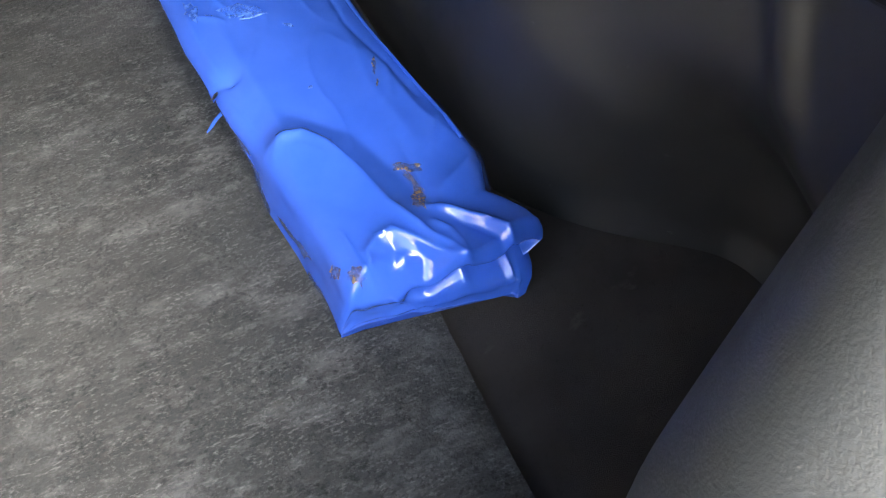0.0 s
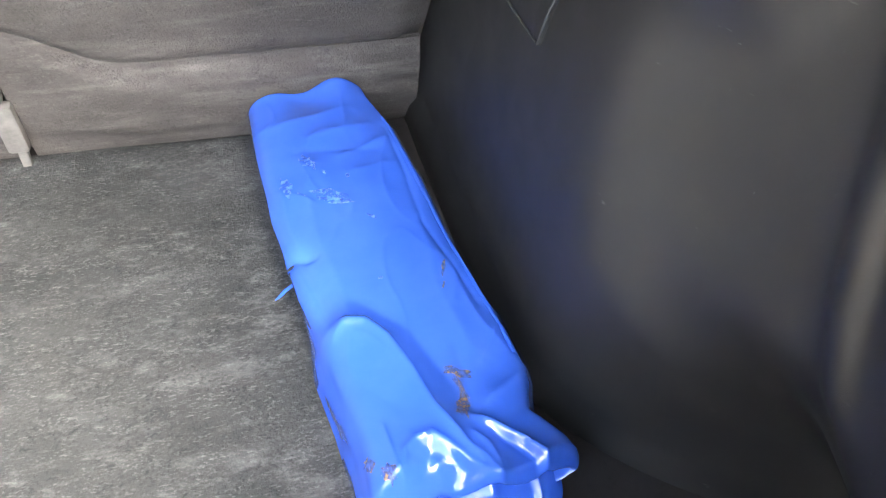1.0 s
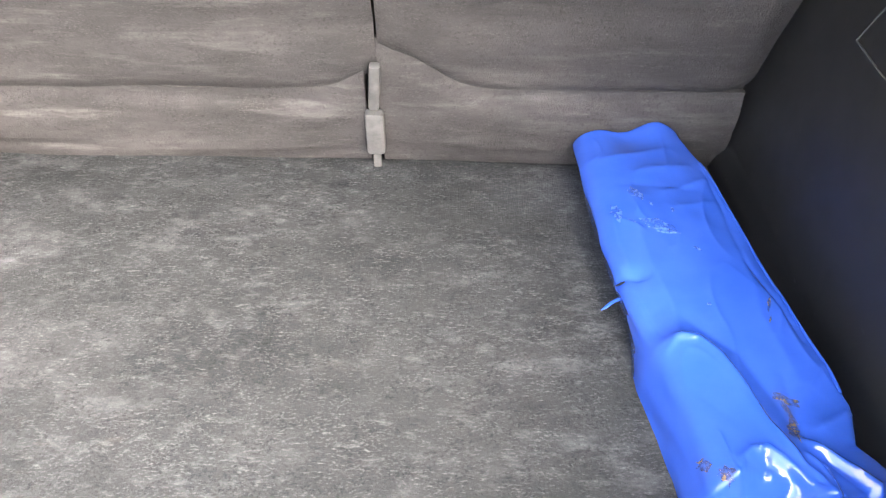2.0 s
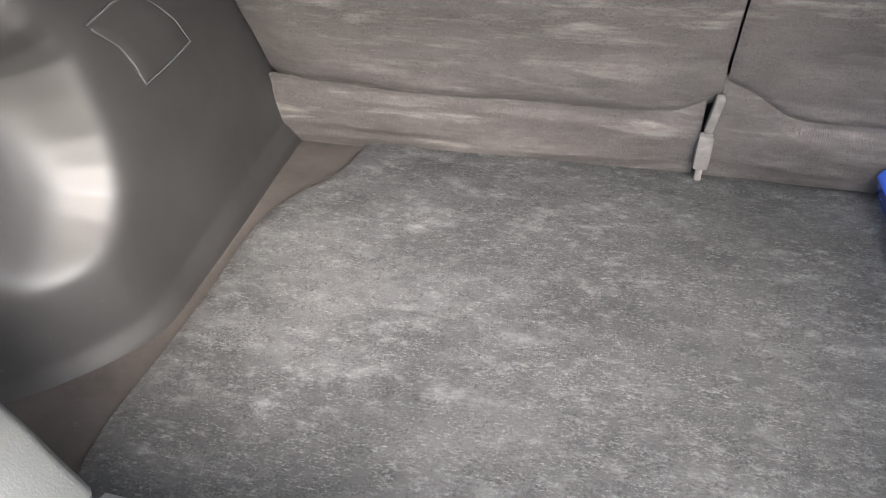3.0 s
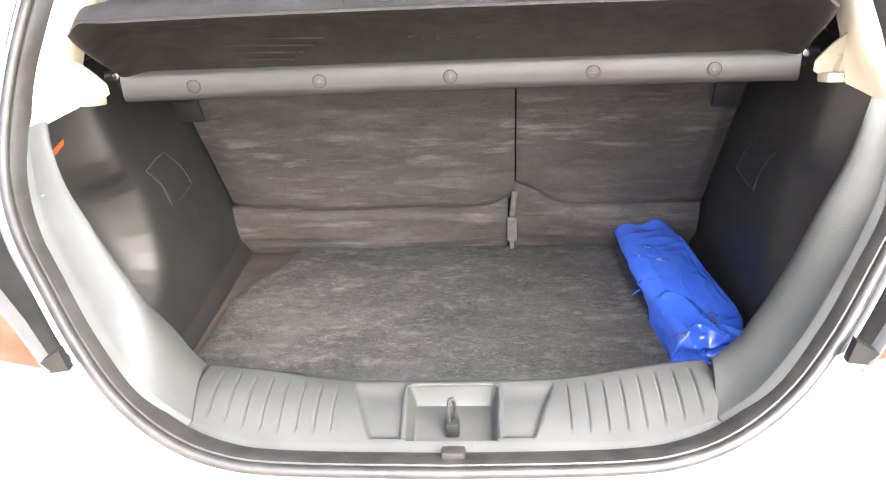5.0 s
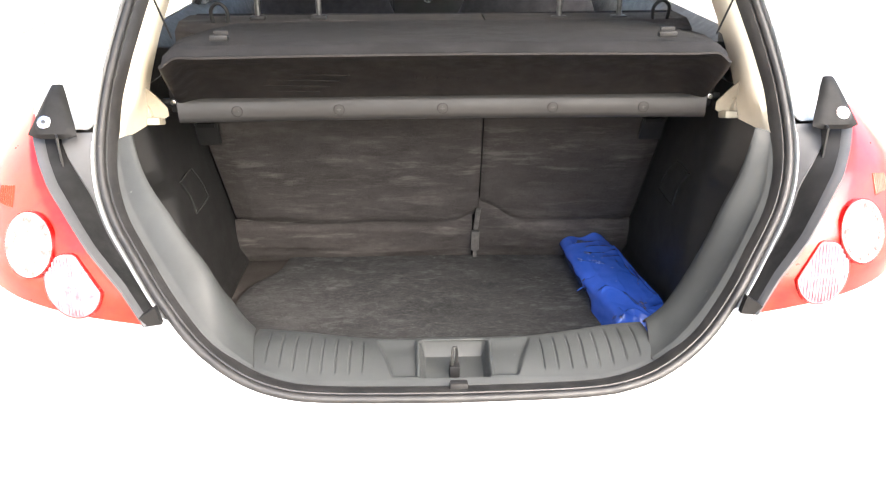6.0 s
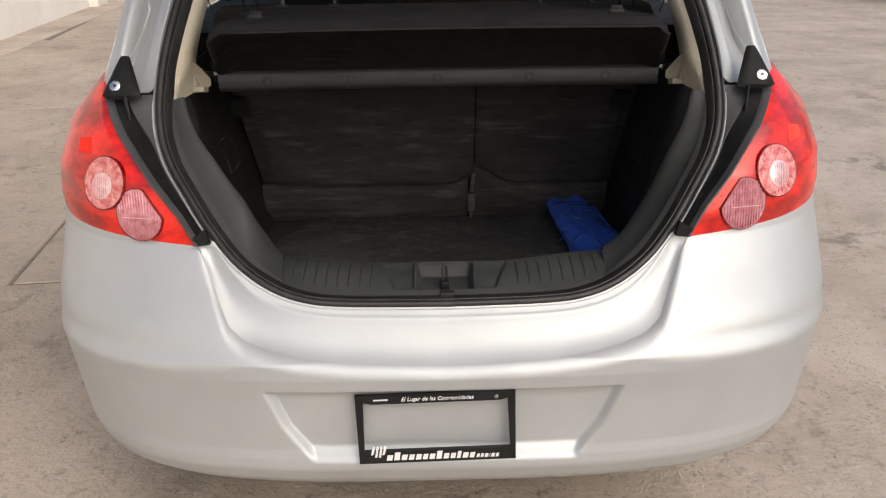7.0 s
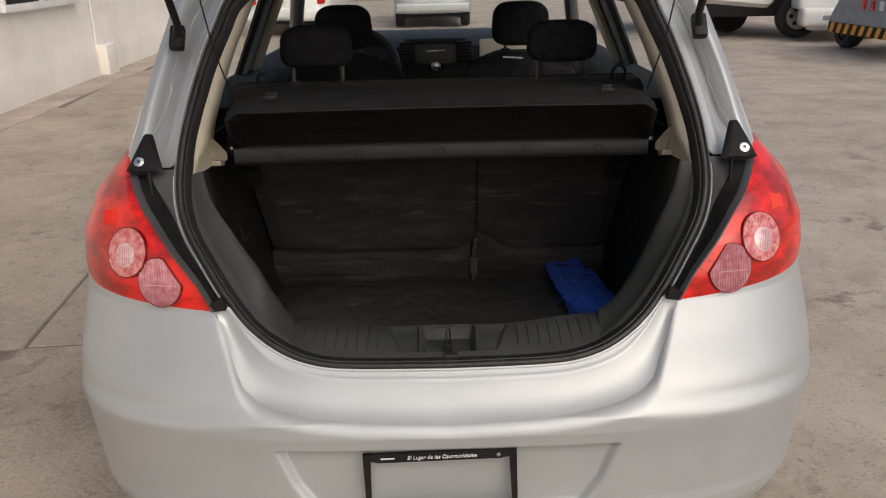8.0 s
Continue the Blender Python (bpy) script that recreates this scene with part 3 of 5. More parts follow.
        pts_f = [Vector((s * xx, skin_y(xx, zz) - .0103, zz)) for zz in np.linspace(z0 - .014, z0 + .016 - .0012 * k, 6)]
        part("reflector_flute", tube(pts_f, .0021, 6), FLUTE, lamp, "orange-red fluted reflector" if k == 0 else "")
    # plastic garnish between lamp and opening
    strips = {"inner": [], "dark": [], "outer": []}
    for i in range(41):
        z = 0.789 + (1.040 - 0.789) * i / 40
        a = ap_at_z(z + 0.006)
        a = Vector((a.x + 0.0095, a.y + 0.002, z))
        lx = lamp_inner(z) - 0.003
        b = Vector((lx, skin_y(lx, z) - 0.006, z))
        vm = 0.03 + 0.07 * sm(0.1, 0.50, i / 40) + 0.42 * sm(0.58, 1.0, i / 40)
        vn = 0.80 + 0.06 * sm(0, 1, i / 40)
        vm = min(vm, vn - 0.05)

        def mid(v, lift=0.0):
            p = a.lerp(b, v)
            return Vector((s * p.x, p.y - lift - 0.006 * math.sin(math.pi * v), p.z))
        strips["inner"].append([mid(v, 0.002) for v in (0, vm * 0.5, vm)])
        strips["dark"].append([mid(vm, -0.004), mid(vm + 0.02, -0.006), mid((vm + vn) / 2, -0.004), mid(vn, -0.004)])
        strips["outer"].append([mid(vn, -0.004), mid(vn + 0.01, 0.004), mid((vn + 1) / 2, 0.007), mid(1.0, 0.009)])
    garnish = new("lamp_garnish")
    garnish.parent = car
    garnish["label"] = "dark grey plastic strip beside the tail lamp"
    part("garnish_base", sheet(strips["inner"], 0.004, flip=s > 0), GARNISH, garnish)
    part("black_insert", sheet(strips["dark"], 0.004, flip=s > 0), INSERT, garnish, "glossy black insert")
    part("edge_strip", sheet(strips["outer"], 0.004, flip=s > 0), GARNISH, garnish)
    flange = [Vector((s * (a.x + .0085), a.y - .0035, a.z)) for a in (ap_at_z(z) for z in np.linspace(.80, 1.03, 24))]
    part("flange_edge", tube(flange, .0016, 6), SILVER, garnish, "bright painted flange edge")
    part("garnish_end", prism([(0, 0), (0.030, -0.004), (0.034, 0.012), (0.006, 0.030)], Matrix.Translation((s * 0.462, 0.118, 0.792)) @ Matrix.Diagonal((s, 1, 1, 1)) @ pose(0, 0, 0, 90, 0, 0), 0.012), BLACK, garnish)
    # black bracket with a hole above the lamp
    bracket = new("lamp_bracket")
    bracket.parent = car
    bracket["label"] = "black triangular bracket with a bright screw"
    plate = []
    for i in range(13):
        f = i / 12
        z = 1.044 + 0.070 * f
        xa, xb = .618 + .034 * f, .696 - .034 * f
        row = []
        for g in (0, .06, .15, .3, .5, .7, .85, .94, 1):
            edge = .008 * (1 - sm(0, .12, min(g, 1 - g, f * 1.2, (1 - f) * 1.2 + .02)))
            x = xa + (xb - xa) * g
            row.append(Vector((s * x, .290 + .80 * (z - 1.044) + .34 * max(0, x - .672) + edge, z)))
        plate.append(row)
    part("bracket_plate", sheet(plate, 0.006, flip=s > 0), INSERT, bracket)
    m = Matrix.Translation((s * 0.668, 0.303, 1.066)) @ Vector((0, 1, -0.72)).to_track_quat("Z", "Y").to_matrix().to_4x4()
    part("washer", disc(0.017, 0.004, m @ pose(0, 0, 0.001), 24, 0.001), BLACK, bracket)
    part("screw", disc(0.0115, 0.006, m @ pose(0, 0, -0.002), 24, 0.002), STEEL, bracket, "bright steel screw")
    part("screw_socket", disc(0.004, 0.001, m @ pose(0, 0, -0.0054), 6), DARK_STEEL, bracket)
    # rear pillar with its water channel
    outer = curve_points([(.728, .385, 1.045), (.708, .430, 1.112), (.694, .495, 1.195), (.677, .554, 1.270), (.660, .603, 1.334), (.642, .653, 1.40), (.60, .70, 1.455), (.50, .73, 1.48)], 41)
    rows = []
    for i in range(41):
        o = outer[i]
        a = ap_at_z(min(o.z, 1.455)) + Vector((0.004, 0.0, 0))
        if o.z > 1.45:
            a = Vector((o.x - 0.10, .645, 1.452))
        row = []
        for v in (0, .06, .12, .18, .22, .26, .30, .36, .44, .52, .58, .62, .66, .70, .75, .80, .85, .90, .95, 1.0):
            p = a.lerp(o, v)
            low = sm(0, 9, i)
            dip = 0.078 * sm(.20, .30, v) * (0.55 + 0.45 * sm(.30, .62, v)) * (1 - sm(.63, .76, v)) * (0.25 + 0.75 * low)
            crown = -0.008 * math.sin(math.pi * v) - 0.010 * math.exp(-((v - .84) / .08) ** 2)
            row.append(Vector((s * p.x, p.y + 0.6 * dip + crown, p.z + 0.012 * sm(.1, 0, v) - 0.3 * dip)))
        rows.append(row)
    part("rear_pillar", sheet(rows, 0.003, flip=s > 0), SILVER, car, "silver painted rear pillar with a water channel", angle=60)
    # panel joint bead along the channel
    bead = [(5, .70), (8, .67), (10, .66), (12, .63), (13, .63), (14, .67), (16, .68), (24, .66), (34, .62)]
    bead_pts = []
    for i, v in bead:
        vs = (0, .06, .12, .18, .22, .26, .30, .36, .44, .52, .58, .62, .66, .70, .75, .80, .85, .90, .95, 1.0)
        bead_pts.append(Vector([lerp(vs, [q[c] for q in rows[i]], v) for c in range(3)]) + Vector((0, -.003, 0)))
    part("sealer_bead", tube(curve_points(bead_pts, 60), 0.0030, 8), SILVER_IN, car, "painted sealer bead")
    # gas strut
    part("gas_strut", tube([(s * .612, .515, 1.300), (s * .606, .50, 1.345), (s * .60, .33, 1.55), (s * .595, .12, 1.80)], [0.013, 0.009, 0.009, 0.009], 10), BLACK, car, "black gas strut")
    part("strut_foot", box((0.034, 0.026, 0.06), pose(s * .614, .515, 1.312, -35, 0, 0), 0.008), BLACK, car)
    # body side with wheel arches
    zc = [.30, .36, .42, .48, .54, .60, .66, .72, .78, .84, .90, .96, 1.0, 1.03, 1.06]
    for (k0, k1, nm) in ((0, 30, "rear_side_panel"), (30, 54, "rear_door"), (54, 80, "front_door"), (80, 108, "front_wing")):
        verts_rows = []
        for z in zc:
            y0 = skin(90, z)[1] - 0.004
            row = []
            for k in range(k0, k1 + 1):
                y = y0 + (3.98 - y0) * k / 108
                front = 0.16 * sm(3.3, 4.0, y)
                row.append(Vector((s * (lerp(ZS, WS, z) - front), y, z)))
            verts_rows.append(row)
        verts, faces = grid(verts_rows, flip=s < 0)

        def clear(f):
            c = sum((Vector(verts[i]) for i in f), Vector()) / 4
            return all((c.y - wy) ** 2 + (c.z - 0.31) ** 2 > 0.36 ** 2 for wy in (0.74, 3.34))
        me = mesh_of(nm, verts, [f for f in faces if clear(f)])
        part(nm, me, SILVER, car)
    # greenhouse: side glass and pillars
    belt = lambda y: Vector((s * (.80 - 0.10 * sm(2.6, 3.4, y)), y, 1.06))
    eave = lambda y: Vector((s * (.615 - 0.02 * sm(2.0, 2.6, y)), y, 1.485))
    part("side_window", sheet([[belt(y) for y in (1.02, 1.5, 1.82)], [eave(y).lerp(belt(y), 0.03) for y in (1.05, 1.5, 1.82)]], 0.004), WINDOW, car, "rear door window").visible_shadow = False
    part("side_window", sheet([[belt(y) for y in (2.13, 2.5, 2.95)], [eave(y).lerp(belt(y), 0.03) for y in (2.13, 2.25, 2.35)]], 0.004), WINDOW, car, "front door window").visible_shadow = False
    for nm, pts, r in (("front_pillar", [belt(3.02), eave(2.42)], 0.035), ("roof_rail", [eave(0.7), eave(2.42)], 0.030)):
        part(nm, tube([Vector(p) for p in pts], r, 12, flat=1.4), GARNISH if nm != "roof_rail" else SILVER, car)
    for nm, ya, yb, inset, mt in (("door_frame", 1.81, 1.85, .0, INSERT), ("weather_strip", 1.85, 1.90, .012, GREY_STEEL), ("door_frame", 1.90, 1.96, .004, INSERT), ("door_pillar", 1.96, 2.07, .030, CREAM), ("door_frame", 2.07, 2.14, .004, INSERT)):
        post = [[belt(y) * (1 - k) + eave(y) * k + Vector((-s * (inset + e), 0, 0)) for y, e in ((ya, 0), (ya + .006, .008), (yb - .006, .008), (yb, 0))] for k in (0, .25, .5, .75, 1)]
        part(nm, sheet(post, .02, flip=s < 0), mt, car)
    part("quarter_pillar", sheet([[Vector((s * .728, .389, 1.045)), Vector((s * .755, .7, 1.05)), belt(1.03)], [Vector((s * .693, .50, 1.195)), Vector((s * .700, .75, 1.22)), Vector((s * .715, 1.02, 1.25))], [Vector((s * .641, .656, 1.40)), Vector((s * .645, .8, 1.40)), Vector((s * .650, 1.03, 1.40))], [eave(.72), eave(.85), eave(1.05)]], 0.004, flip=s > 0), SILVER, car)
    # wheels
    for wy in (0.74, 3.34):
        whl = new("wheel")
        whl.parent = car
        m = pose(s * 0.74, wy, 0.31, 0, 90, 0)
        prof = [(.19, -.09), (.27, -.095), (.30, -.08), (.31, -.04), (.31, .04), (.30, .08), (.27, .095), (.19, .09)]
        part("tyre", sheet([[m @ Vector((r * math.cos(t * math.pi / 24), r * math.sin(t * math.pi / 24), h)) for r, h in prof] for t in range(48)], close_u=True), TYRE, whl)
        part("rim", disc(0.195, 0.12, m, 32, 0.01), ALLOY, whl)
    part("wheel_arch_liner", tube([(s * x, .74, .31) for x in (.715, .73)], 0.36, 24), BLACK, car)
    part("wheel_arch_liner", tube([(s * x, 3.34, .31) for x in (.60, .62)], 0.36, 24), BLACK, car)

roof_rows = []
for i in range(19):
    y = 0.70 + (2.42 - 0.70) * i / 18
    roof_rows.append([Vector((x, y, 1.485 + 0.055 * (1 - (x / .615) ** 2) * (0.6 + 0.4 * math.sin(math.pi * i / 18)))) for x in np.linspace(-.615, .615, 13)])
part("roof", sheet(roof_rows, -0.02), SILVER, car)
part("headliner", sheet([[p + Vector((0, 0, -0.035)) for p in r] for r in roof_rows], -0.008), CREAM, car, "cream headliner")
part("windscreen", sheet([[Vector((x, y + 0.12 * (1 - (x / .6) ** 2), z)) for x in np.linspace(-w, w, 9)] for y, z, w in ((2.40, 1.49, .60), (2.70, 1.30, .66), (3.0, 1.10, .70))], 0.005), WINDOW, car, "windscreen glass").visible_shadow = False
part("bonnet", sheet([[Vector((x, y, z - 0.05 * (x / w) ** 2)) for x in np.linspace(-w, w, 9)] for y, z, w in ((3.08, 1.08, .74), (3.4, 1.0, .73), (3.75, .87, .71), (4.0, .78, .69))], 0.004), SILVER, car)
part("front_bumper", sheet([[Vector((w * math.sin(a), 3.72 + d * math.cos(a), z)) for a in np.linspace(-1.57, 1.57, 25)] for z, w, d in ((.79, .70, .30), (.70, .76, .42), (.55, .80, .46), (.40, .80, .46), (.25, .76, .42))], 0.004), SILVER, car)
part("under_floor", box((1.35, 3.5, 0.03), pose(0, 2.0, 0.27), 0.005), BLACK, car)
gate_rows = [[Vector((x, y, z + 0.03 * (1 - (x / w) ** 2))) for x in np.linspace(-w, w, 9)] for y, z, w in ((.68, 1.53, .56), (.40, 1.72, .59), (.02, 1.98, .62), (-.20, 2.10, .60), (-.34, 2.00, .56))]
part("gate_lining", sheet([[p + Vector((0, -.02, -.062)) for p in r[1:-1]] for r in gate_rows[1:-1]], 0.008), PANEL, car, "dark plastic lining under the tailgate")
part("tailgate", sheet(gate_rows, 0.05), SILVER, car, "open tailgate raised above the opening")

# rubber seal round the opening, in one ring
seal = new("door_seal")
seal.parent = car
seal["label"] = "black rubber weather seal round the opening"


def ring_sweep(profile, offset=(0, 0, 0)):
    """Sweeps a profile of (outward, forward) round the opening."""
    rows = []
    n = len(loop)
    for i, p in enumerate(loop):
        d = (loop[(i + 1) % n] - loop[i - 1]).normalized()
        fwd = Vector((0, 0.788, -0.616))
        fwd = (fwd - d * fwd.dot(d)).normalized()
        out = d.cross(fwd).normalized()
        if out.dot(p - Vector((0, 0.35, 1.08))) < 0:
            out = -out
        rows.append([p + out * u + fwd * w for u, w in profile])
    bm = sheet(rows, close_u=True)
    bmesh.ops.recalc_face_normals(bm, faces=bm.faces[:])
    return bm


part("seal_bulb", ring_sweep([(-.004 + .0078 * math.cos(a), .003 + .0078 * math.sin(a)) for a in np.linspace(0, 2 * math.pi, 13)]), RUBBER, seal)
part("seal_lip", ring_sweep([(-.010, .005), (-.014, .005), (-.021, .013), (-.026, .030), (-.022, .030), (-.017, .018), (-.010, .010), (-.010, .005)]), RUBBER, seal)
part("opening_flange", ring_sweep([(.005, .004), (.007, -.002), (.0085, -.001), (.009, .02), (.005, .02), (.005, .004)]), SILVER, car, "painted flange outside the seal")

# sill scuff plate, corner trims
trim = new("sill_trim")
trim.parent = car
trim["label"] = "ribbed grey plastic sill plate with a latch pocket"


def trim_edges(x):
    """Outer and inner edge of the sill plate at a place across the car: (y, z) each."""
    a = abs(x)
    yo = .094 + .022 * sm(.18, .345, a) ** 2
    zo = .686 + .018 * sm(.20, .345, a) ** 2
    yi = .196 + .032 * sm(.10, .345, a)
    zi = .704 + .006 * sm(.10, .345, a)
    return yo, zo, yi, zi


POCKET = 0.058


def sill_top(x, f):
    """The sill plate's surface: f runs from the seal (0) to the inner edge (1)."""
    yo, zo, yi, zi = trim_edges(x)
    y, z = yo + (yi - yo) * f, zo + (zi - zo) * f + 0.010 * math.sin(math.pi * f)
    dish = .104 + .034 * f
    dip = 0.0085 * sm(.05, .14, f) * (1 - sm(.70, 1.0, f)) * sm(.061, .066, abs(x - .002)) * (1 - sm(dish - .008, dish, abs(x - .002)))
    rib = 0.0
    a = abs(x)
    if .150 < a < .325 and .12 < f < .88:
        k = (a - .150) / .0232
        ph = abs(k - round(k))
        rib = -0.0026 * (1 - sm(0.02, 0.11, ph)) * sm(.12, .2, f) * (1 - sm(.8, .88, f))
    return Vector((x, y, z - dip + rib))


xs = sorted(set([round(v, 5) for v in np.linspace(-.338, .338, 560)]))
fs = [0, .03, .06, .09, .12, .16, .2, .3, .4, .5, .6, .7, .8, .84, .88, .93, .97, 1.0]
rows = [[sill_top(x, 0) + Vector((0, -.016, -.012)) for x in xs]]
for f in fs:
    row = []
    for x in xs:
        p = sill_top(x, f)
        px = abs(x - .002)
        if px < POCKET + 0.004 and f > 0.03:
            k = (1 - sm(POCKET - .010, POCKET + .002, px)) * sm(.03, .09, f) * (1 - sm(.86, .94, f))
            p.z -= 0.030 * k
        row.append(p)
    rows.append(row)
for dy, dz in ((.008, -.004), (.012, -.012), (.012, -.20)):
    rows.append([p + Vector((0, dy, dz)) for p in rows[len(fs)]])
part("scuff_plate", sheet(rows, 0.002), TRIM, trim, angle=50)
rim_pts = []
for px, f in ((-POCKET, .05), (-POCKET, .6), (-POCKET, .84), (-POCKET + .008, .92), (POCKET - .008, .92), (POCKET, .84), (POCKET, .6), (POCKET, .05)):
    rim_pts.append(sill_top(.002 + px * 1.06, f) + Vector((0, 0, .0005)))
part("pocket_rim", tube(rim_pts, 0.0022, 8), TRIM, trim)
latch = new("latch_striker")
latch.parent = car
latch["label"] = "steel latch striker hoop"
part("striker_hoop", tube(curve_points([(-.002, .128, .670), (-.002, .130, .705), (-.001, .132, .720), (.002, .133, .725), (.005, .134, .720), (.006, .136, .700), (.006, .138, .670)], 24), 0.0025, 10), DARK_STEEL, latch)
part("striker_foot", box((.018, .020, .022), pose(.002, .132, .681), .004), BLACK, latch)
part("bump_stop", box((.030, .016, .016), pose(.006, .070, .690), .005), RUBBER, trim, "small rubber stop")

# side lining: a flat flank ahead, a scooped pocket behind the wheel housing, a second ridge beside the lamp
SCOOP = [(.575, 1.10), (.583, 1.0), (.588, .94), (.592, .885), (.602, .856), (.622, .836), (.634, .808), (.636, .77), (.634, .72), (.626, .685), (.612, .655), (.588, .634), (.56, .617), (.52, .597), (.49, .578), (.44, .556), (.30, .53), (.10, .51)]
RIDGE = [(.515, 1.10), (.510, .95), (.498, .85), (.484, .797), (.464, .737), (.440, .695), (.412, .668), (.36, .63), (.25, .58), (.15, .54)]
GY, GZ = np.arange(.10, 1.20, .004), np.arange(.40, 1.12, .004)


def signed_field(line):
    """Distance to a line in the car's side plane, on a fine grid; positive to its rear."""
    yy, zz = np.meshgrid(GY, GZ)
    best = np.full(yy.shape, 9.0)
    for (y0, z0), (y1, z1) in zip(line, line[1:]):
        dy, dz = y1 - y0, z1 - z0
        t = np.clip(((yy - y0) * dy + (zz - z0) * dz) / (dy * dy + dz * dz), 0, 1)
        best = np.minimum(best, np.hypot(yy - y0 - t * dy, zz - z0 - t * dz))
    ys, zs = [p[0] for p in line[::-1]], [p[1] for p in line[::-1]]
    return np.where((yy < np.interp(zz, zs, ys)) & (zz > zs[0]), best, -best)


def eased(table, n=10):
    """The field with its folds smoothed away from the line, so that the pocket stays one soft hollow."""
    soft = table
    for _ in range(3):
        for axis in (0, 1):
            wide = np.concatenate([np.repeat(soft.take([0], axis), n, axis), soft, np.repeat(soft.take([-1], axis), n, axis)], axis)
            soft = sum(wide.take(range(k, k + table.shape[axis]), axis) for k in range(2 * n + 1)) / (2 * n + 1)
    w = np.clip((table - .006) / .05, 0, 1)
    return table * (1 - w) + soft * w


SCOOP_D, RIDGE_D = eased(signed_field(SCOOP)), signed_field(RIDGE)


def field(table, y, z):
    u = min(max((y - .10) / .004, 0), len(GY) - 1.001)
    v = min(max((z - .40) / .004, 0), len(GZ) - 1.001)
    i, j = int(u), int(v)
    f, g = u - i, v - j
    return float((table[j, i] * (1 - f) + table[j, i + 1] * f) * (1 - g) + (table[j + 1, i] * (1 - f) + table[j + 1, i + 1] * f) * g)


def side_x(y, z, sgn):
    """Half width of the luggage space: wheel housing ahead, pocket beside the opening."""
    base = (.524 if sgn > 0 else .540) + .11 * (z - .49)
    d = field(SCOOP_D, y, z)
    d = .5 * (d + math.sqrt(d * d + .016 ** 2))
    steep, deep, flat = (2.3, .070, .26) if sgn < 0 else (.80, .040, .07)
    out = (deep * math.tanh(d * steep / deep) + flat * .16 * math.tanh(d / .16)) + (.15 if sgn < 0 else .06) * (z - .70) * sm(.008, .06, d)
    run = max(0, (.62 if sgn < 0 else .665) - y)
    low = 3.6 * run * run * (1 if sgn < 0 else 1 - .80 * sm(.56, .70, z))
    low = low if low < .10 else .10 + .05 * math.tanh((low - .10) / .05)
    e = field(RIDGE_D, y, z)
    ridge = -.016 * math.exp(-(e / .014) ** 2) + (.050 if sgn < 0 else -.008) * sm(.002, .06, e)
    swell = .5 * (out + low + math.sqrt((out - low) ** 2 + .0001)) - .005 if sgn < 0 else out + low
    wide = base + swell + ridge * sm(.56, .64, z) - .010 * (1 - sm(.48, .52, z))
    limit = .640 + .50 * (y - .27) if sgn < 0 else (.575 + .26 * (y - .27)) + .07 * (1 - sm(.54, .68, z)) + .06 * sm(.90, 1.0, z)
    d = wide - limit
    return wide - .5 * (d + math.sqrt(d * d + .0003)) * sm(.72, .60, y)


for s in (-1, 1):
    ct = new("corner_trim")
    ct.parent = car
    ct["label"] = "grey plastic trim at the corner of the opening"
    rows = []
    outer_edge = curve_points([(.330, .116, .704)] + [tuple(p + Vector((-.024, .034, 0))) for p in half_ap if .735 < p.z < 1.02][::5] + [(.574, .345, 1.022)], 46)
    inner_edge = curve_points([(.344, .2285, .7105), (.384, .262, .715), (.422, .294, .728), (.454, .311, .752), (.482, .323, .790), (.502, .330, .835), (.519, .336, .880), (.536, .341, .940), (.547, .348, 1.0), (.552, .352, 1.022)] if s > 0 else
                              [(.344, .2285, .7105), (.364, .234, .732), (.386, .238, .768), (.424, .242, .818), (.472, .258, .870), (.515, .285, .920), (.540, .318, .970), (.552, .352, 1.022)], 46)
    for i, (a, b) in enumerate(zip(outer_edge, inner_edge)):
        h = sm(0, .45, i / 45)
        up = sm(.6, 1, i / 45)
        row = [Vector((s * (a.x + .020 - .004 * h), a.y - .024 + .008 * h, a.z - .014 + .006 * h))]
        for v in (0, .03, .08, .16, .26, .38, .5, .62, .74, .84, .92, .97, 1.0):
            q = a.lerp(b, v)
            rise, lean = (1.5, 1.9) if s > 0 else (1.2 + .7 * sm(.05, .40, i / 45), 1.2 - .4 * sm(.05, .40, i / 45))
            bulge = (.012 + .010 * h - .012 * up) * rise * math.sin(math.pi * v ** lean)
            inw = Vector((-.80 * h, 0, 1 - .60 * h)).normalized()
            q = q + inw * bulge
            row.append(Vector((s * q.x, q.y, q.z)))
        down = Vector((s * b.x, b.y, b.z))
        row.append(down + Vector((s * .008, .008, -.006)))
        row.append(down + Vector((s * .045, .018, -.020)))
        row.append(down + Vector((s * .12, .020, -.03)))
        row.append(down + Vector((s * .12, .020, -.10)))
        rows.append(row)
    part("corner_panel", sheet(rows, 0.002, flip=s < 0), TRIM, ct, angle=60)
    part("trim_joint", tube([p + Vector((-s * .0005, 0, .0004)) for p in rows[0][1:14]], .0014, 6), BLACK, ct, "dark joint between two trim pieces")
    # side lining
    side = new("side_lining")
    side.parent = car
    side["label"] = "dark moulded plastic luggage side lining"
    rows = []
    for z in [.47 + .58 * k / 130 for k in range(131)]:
        row = []
        for y in [.27 + .78 * k / 220 for k in range(221)]:
            back = 1.06 - .38 * max(0, z - .52)
            yy = .27 + (y - .27) * (back - .27) / .78
            row.append(Vector((s * side_x(yy, z, s), yy, z)))
        rows.append(row)
    part("lining_panel", sheet(rows, -0.003, flip=s > 0), PANEL, side, angle=60)
    # access cover
    cz, cy = (.785, .750) if s < 0 else (.780, .772)
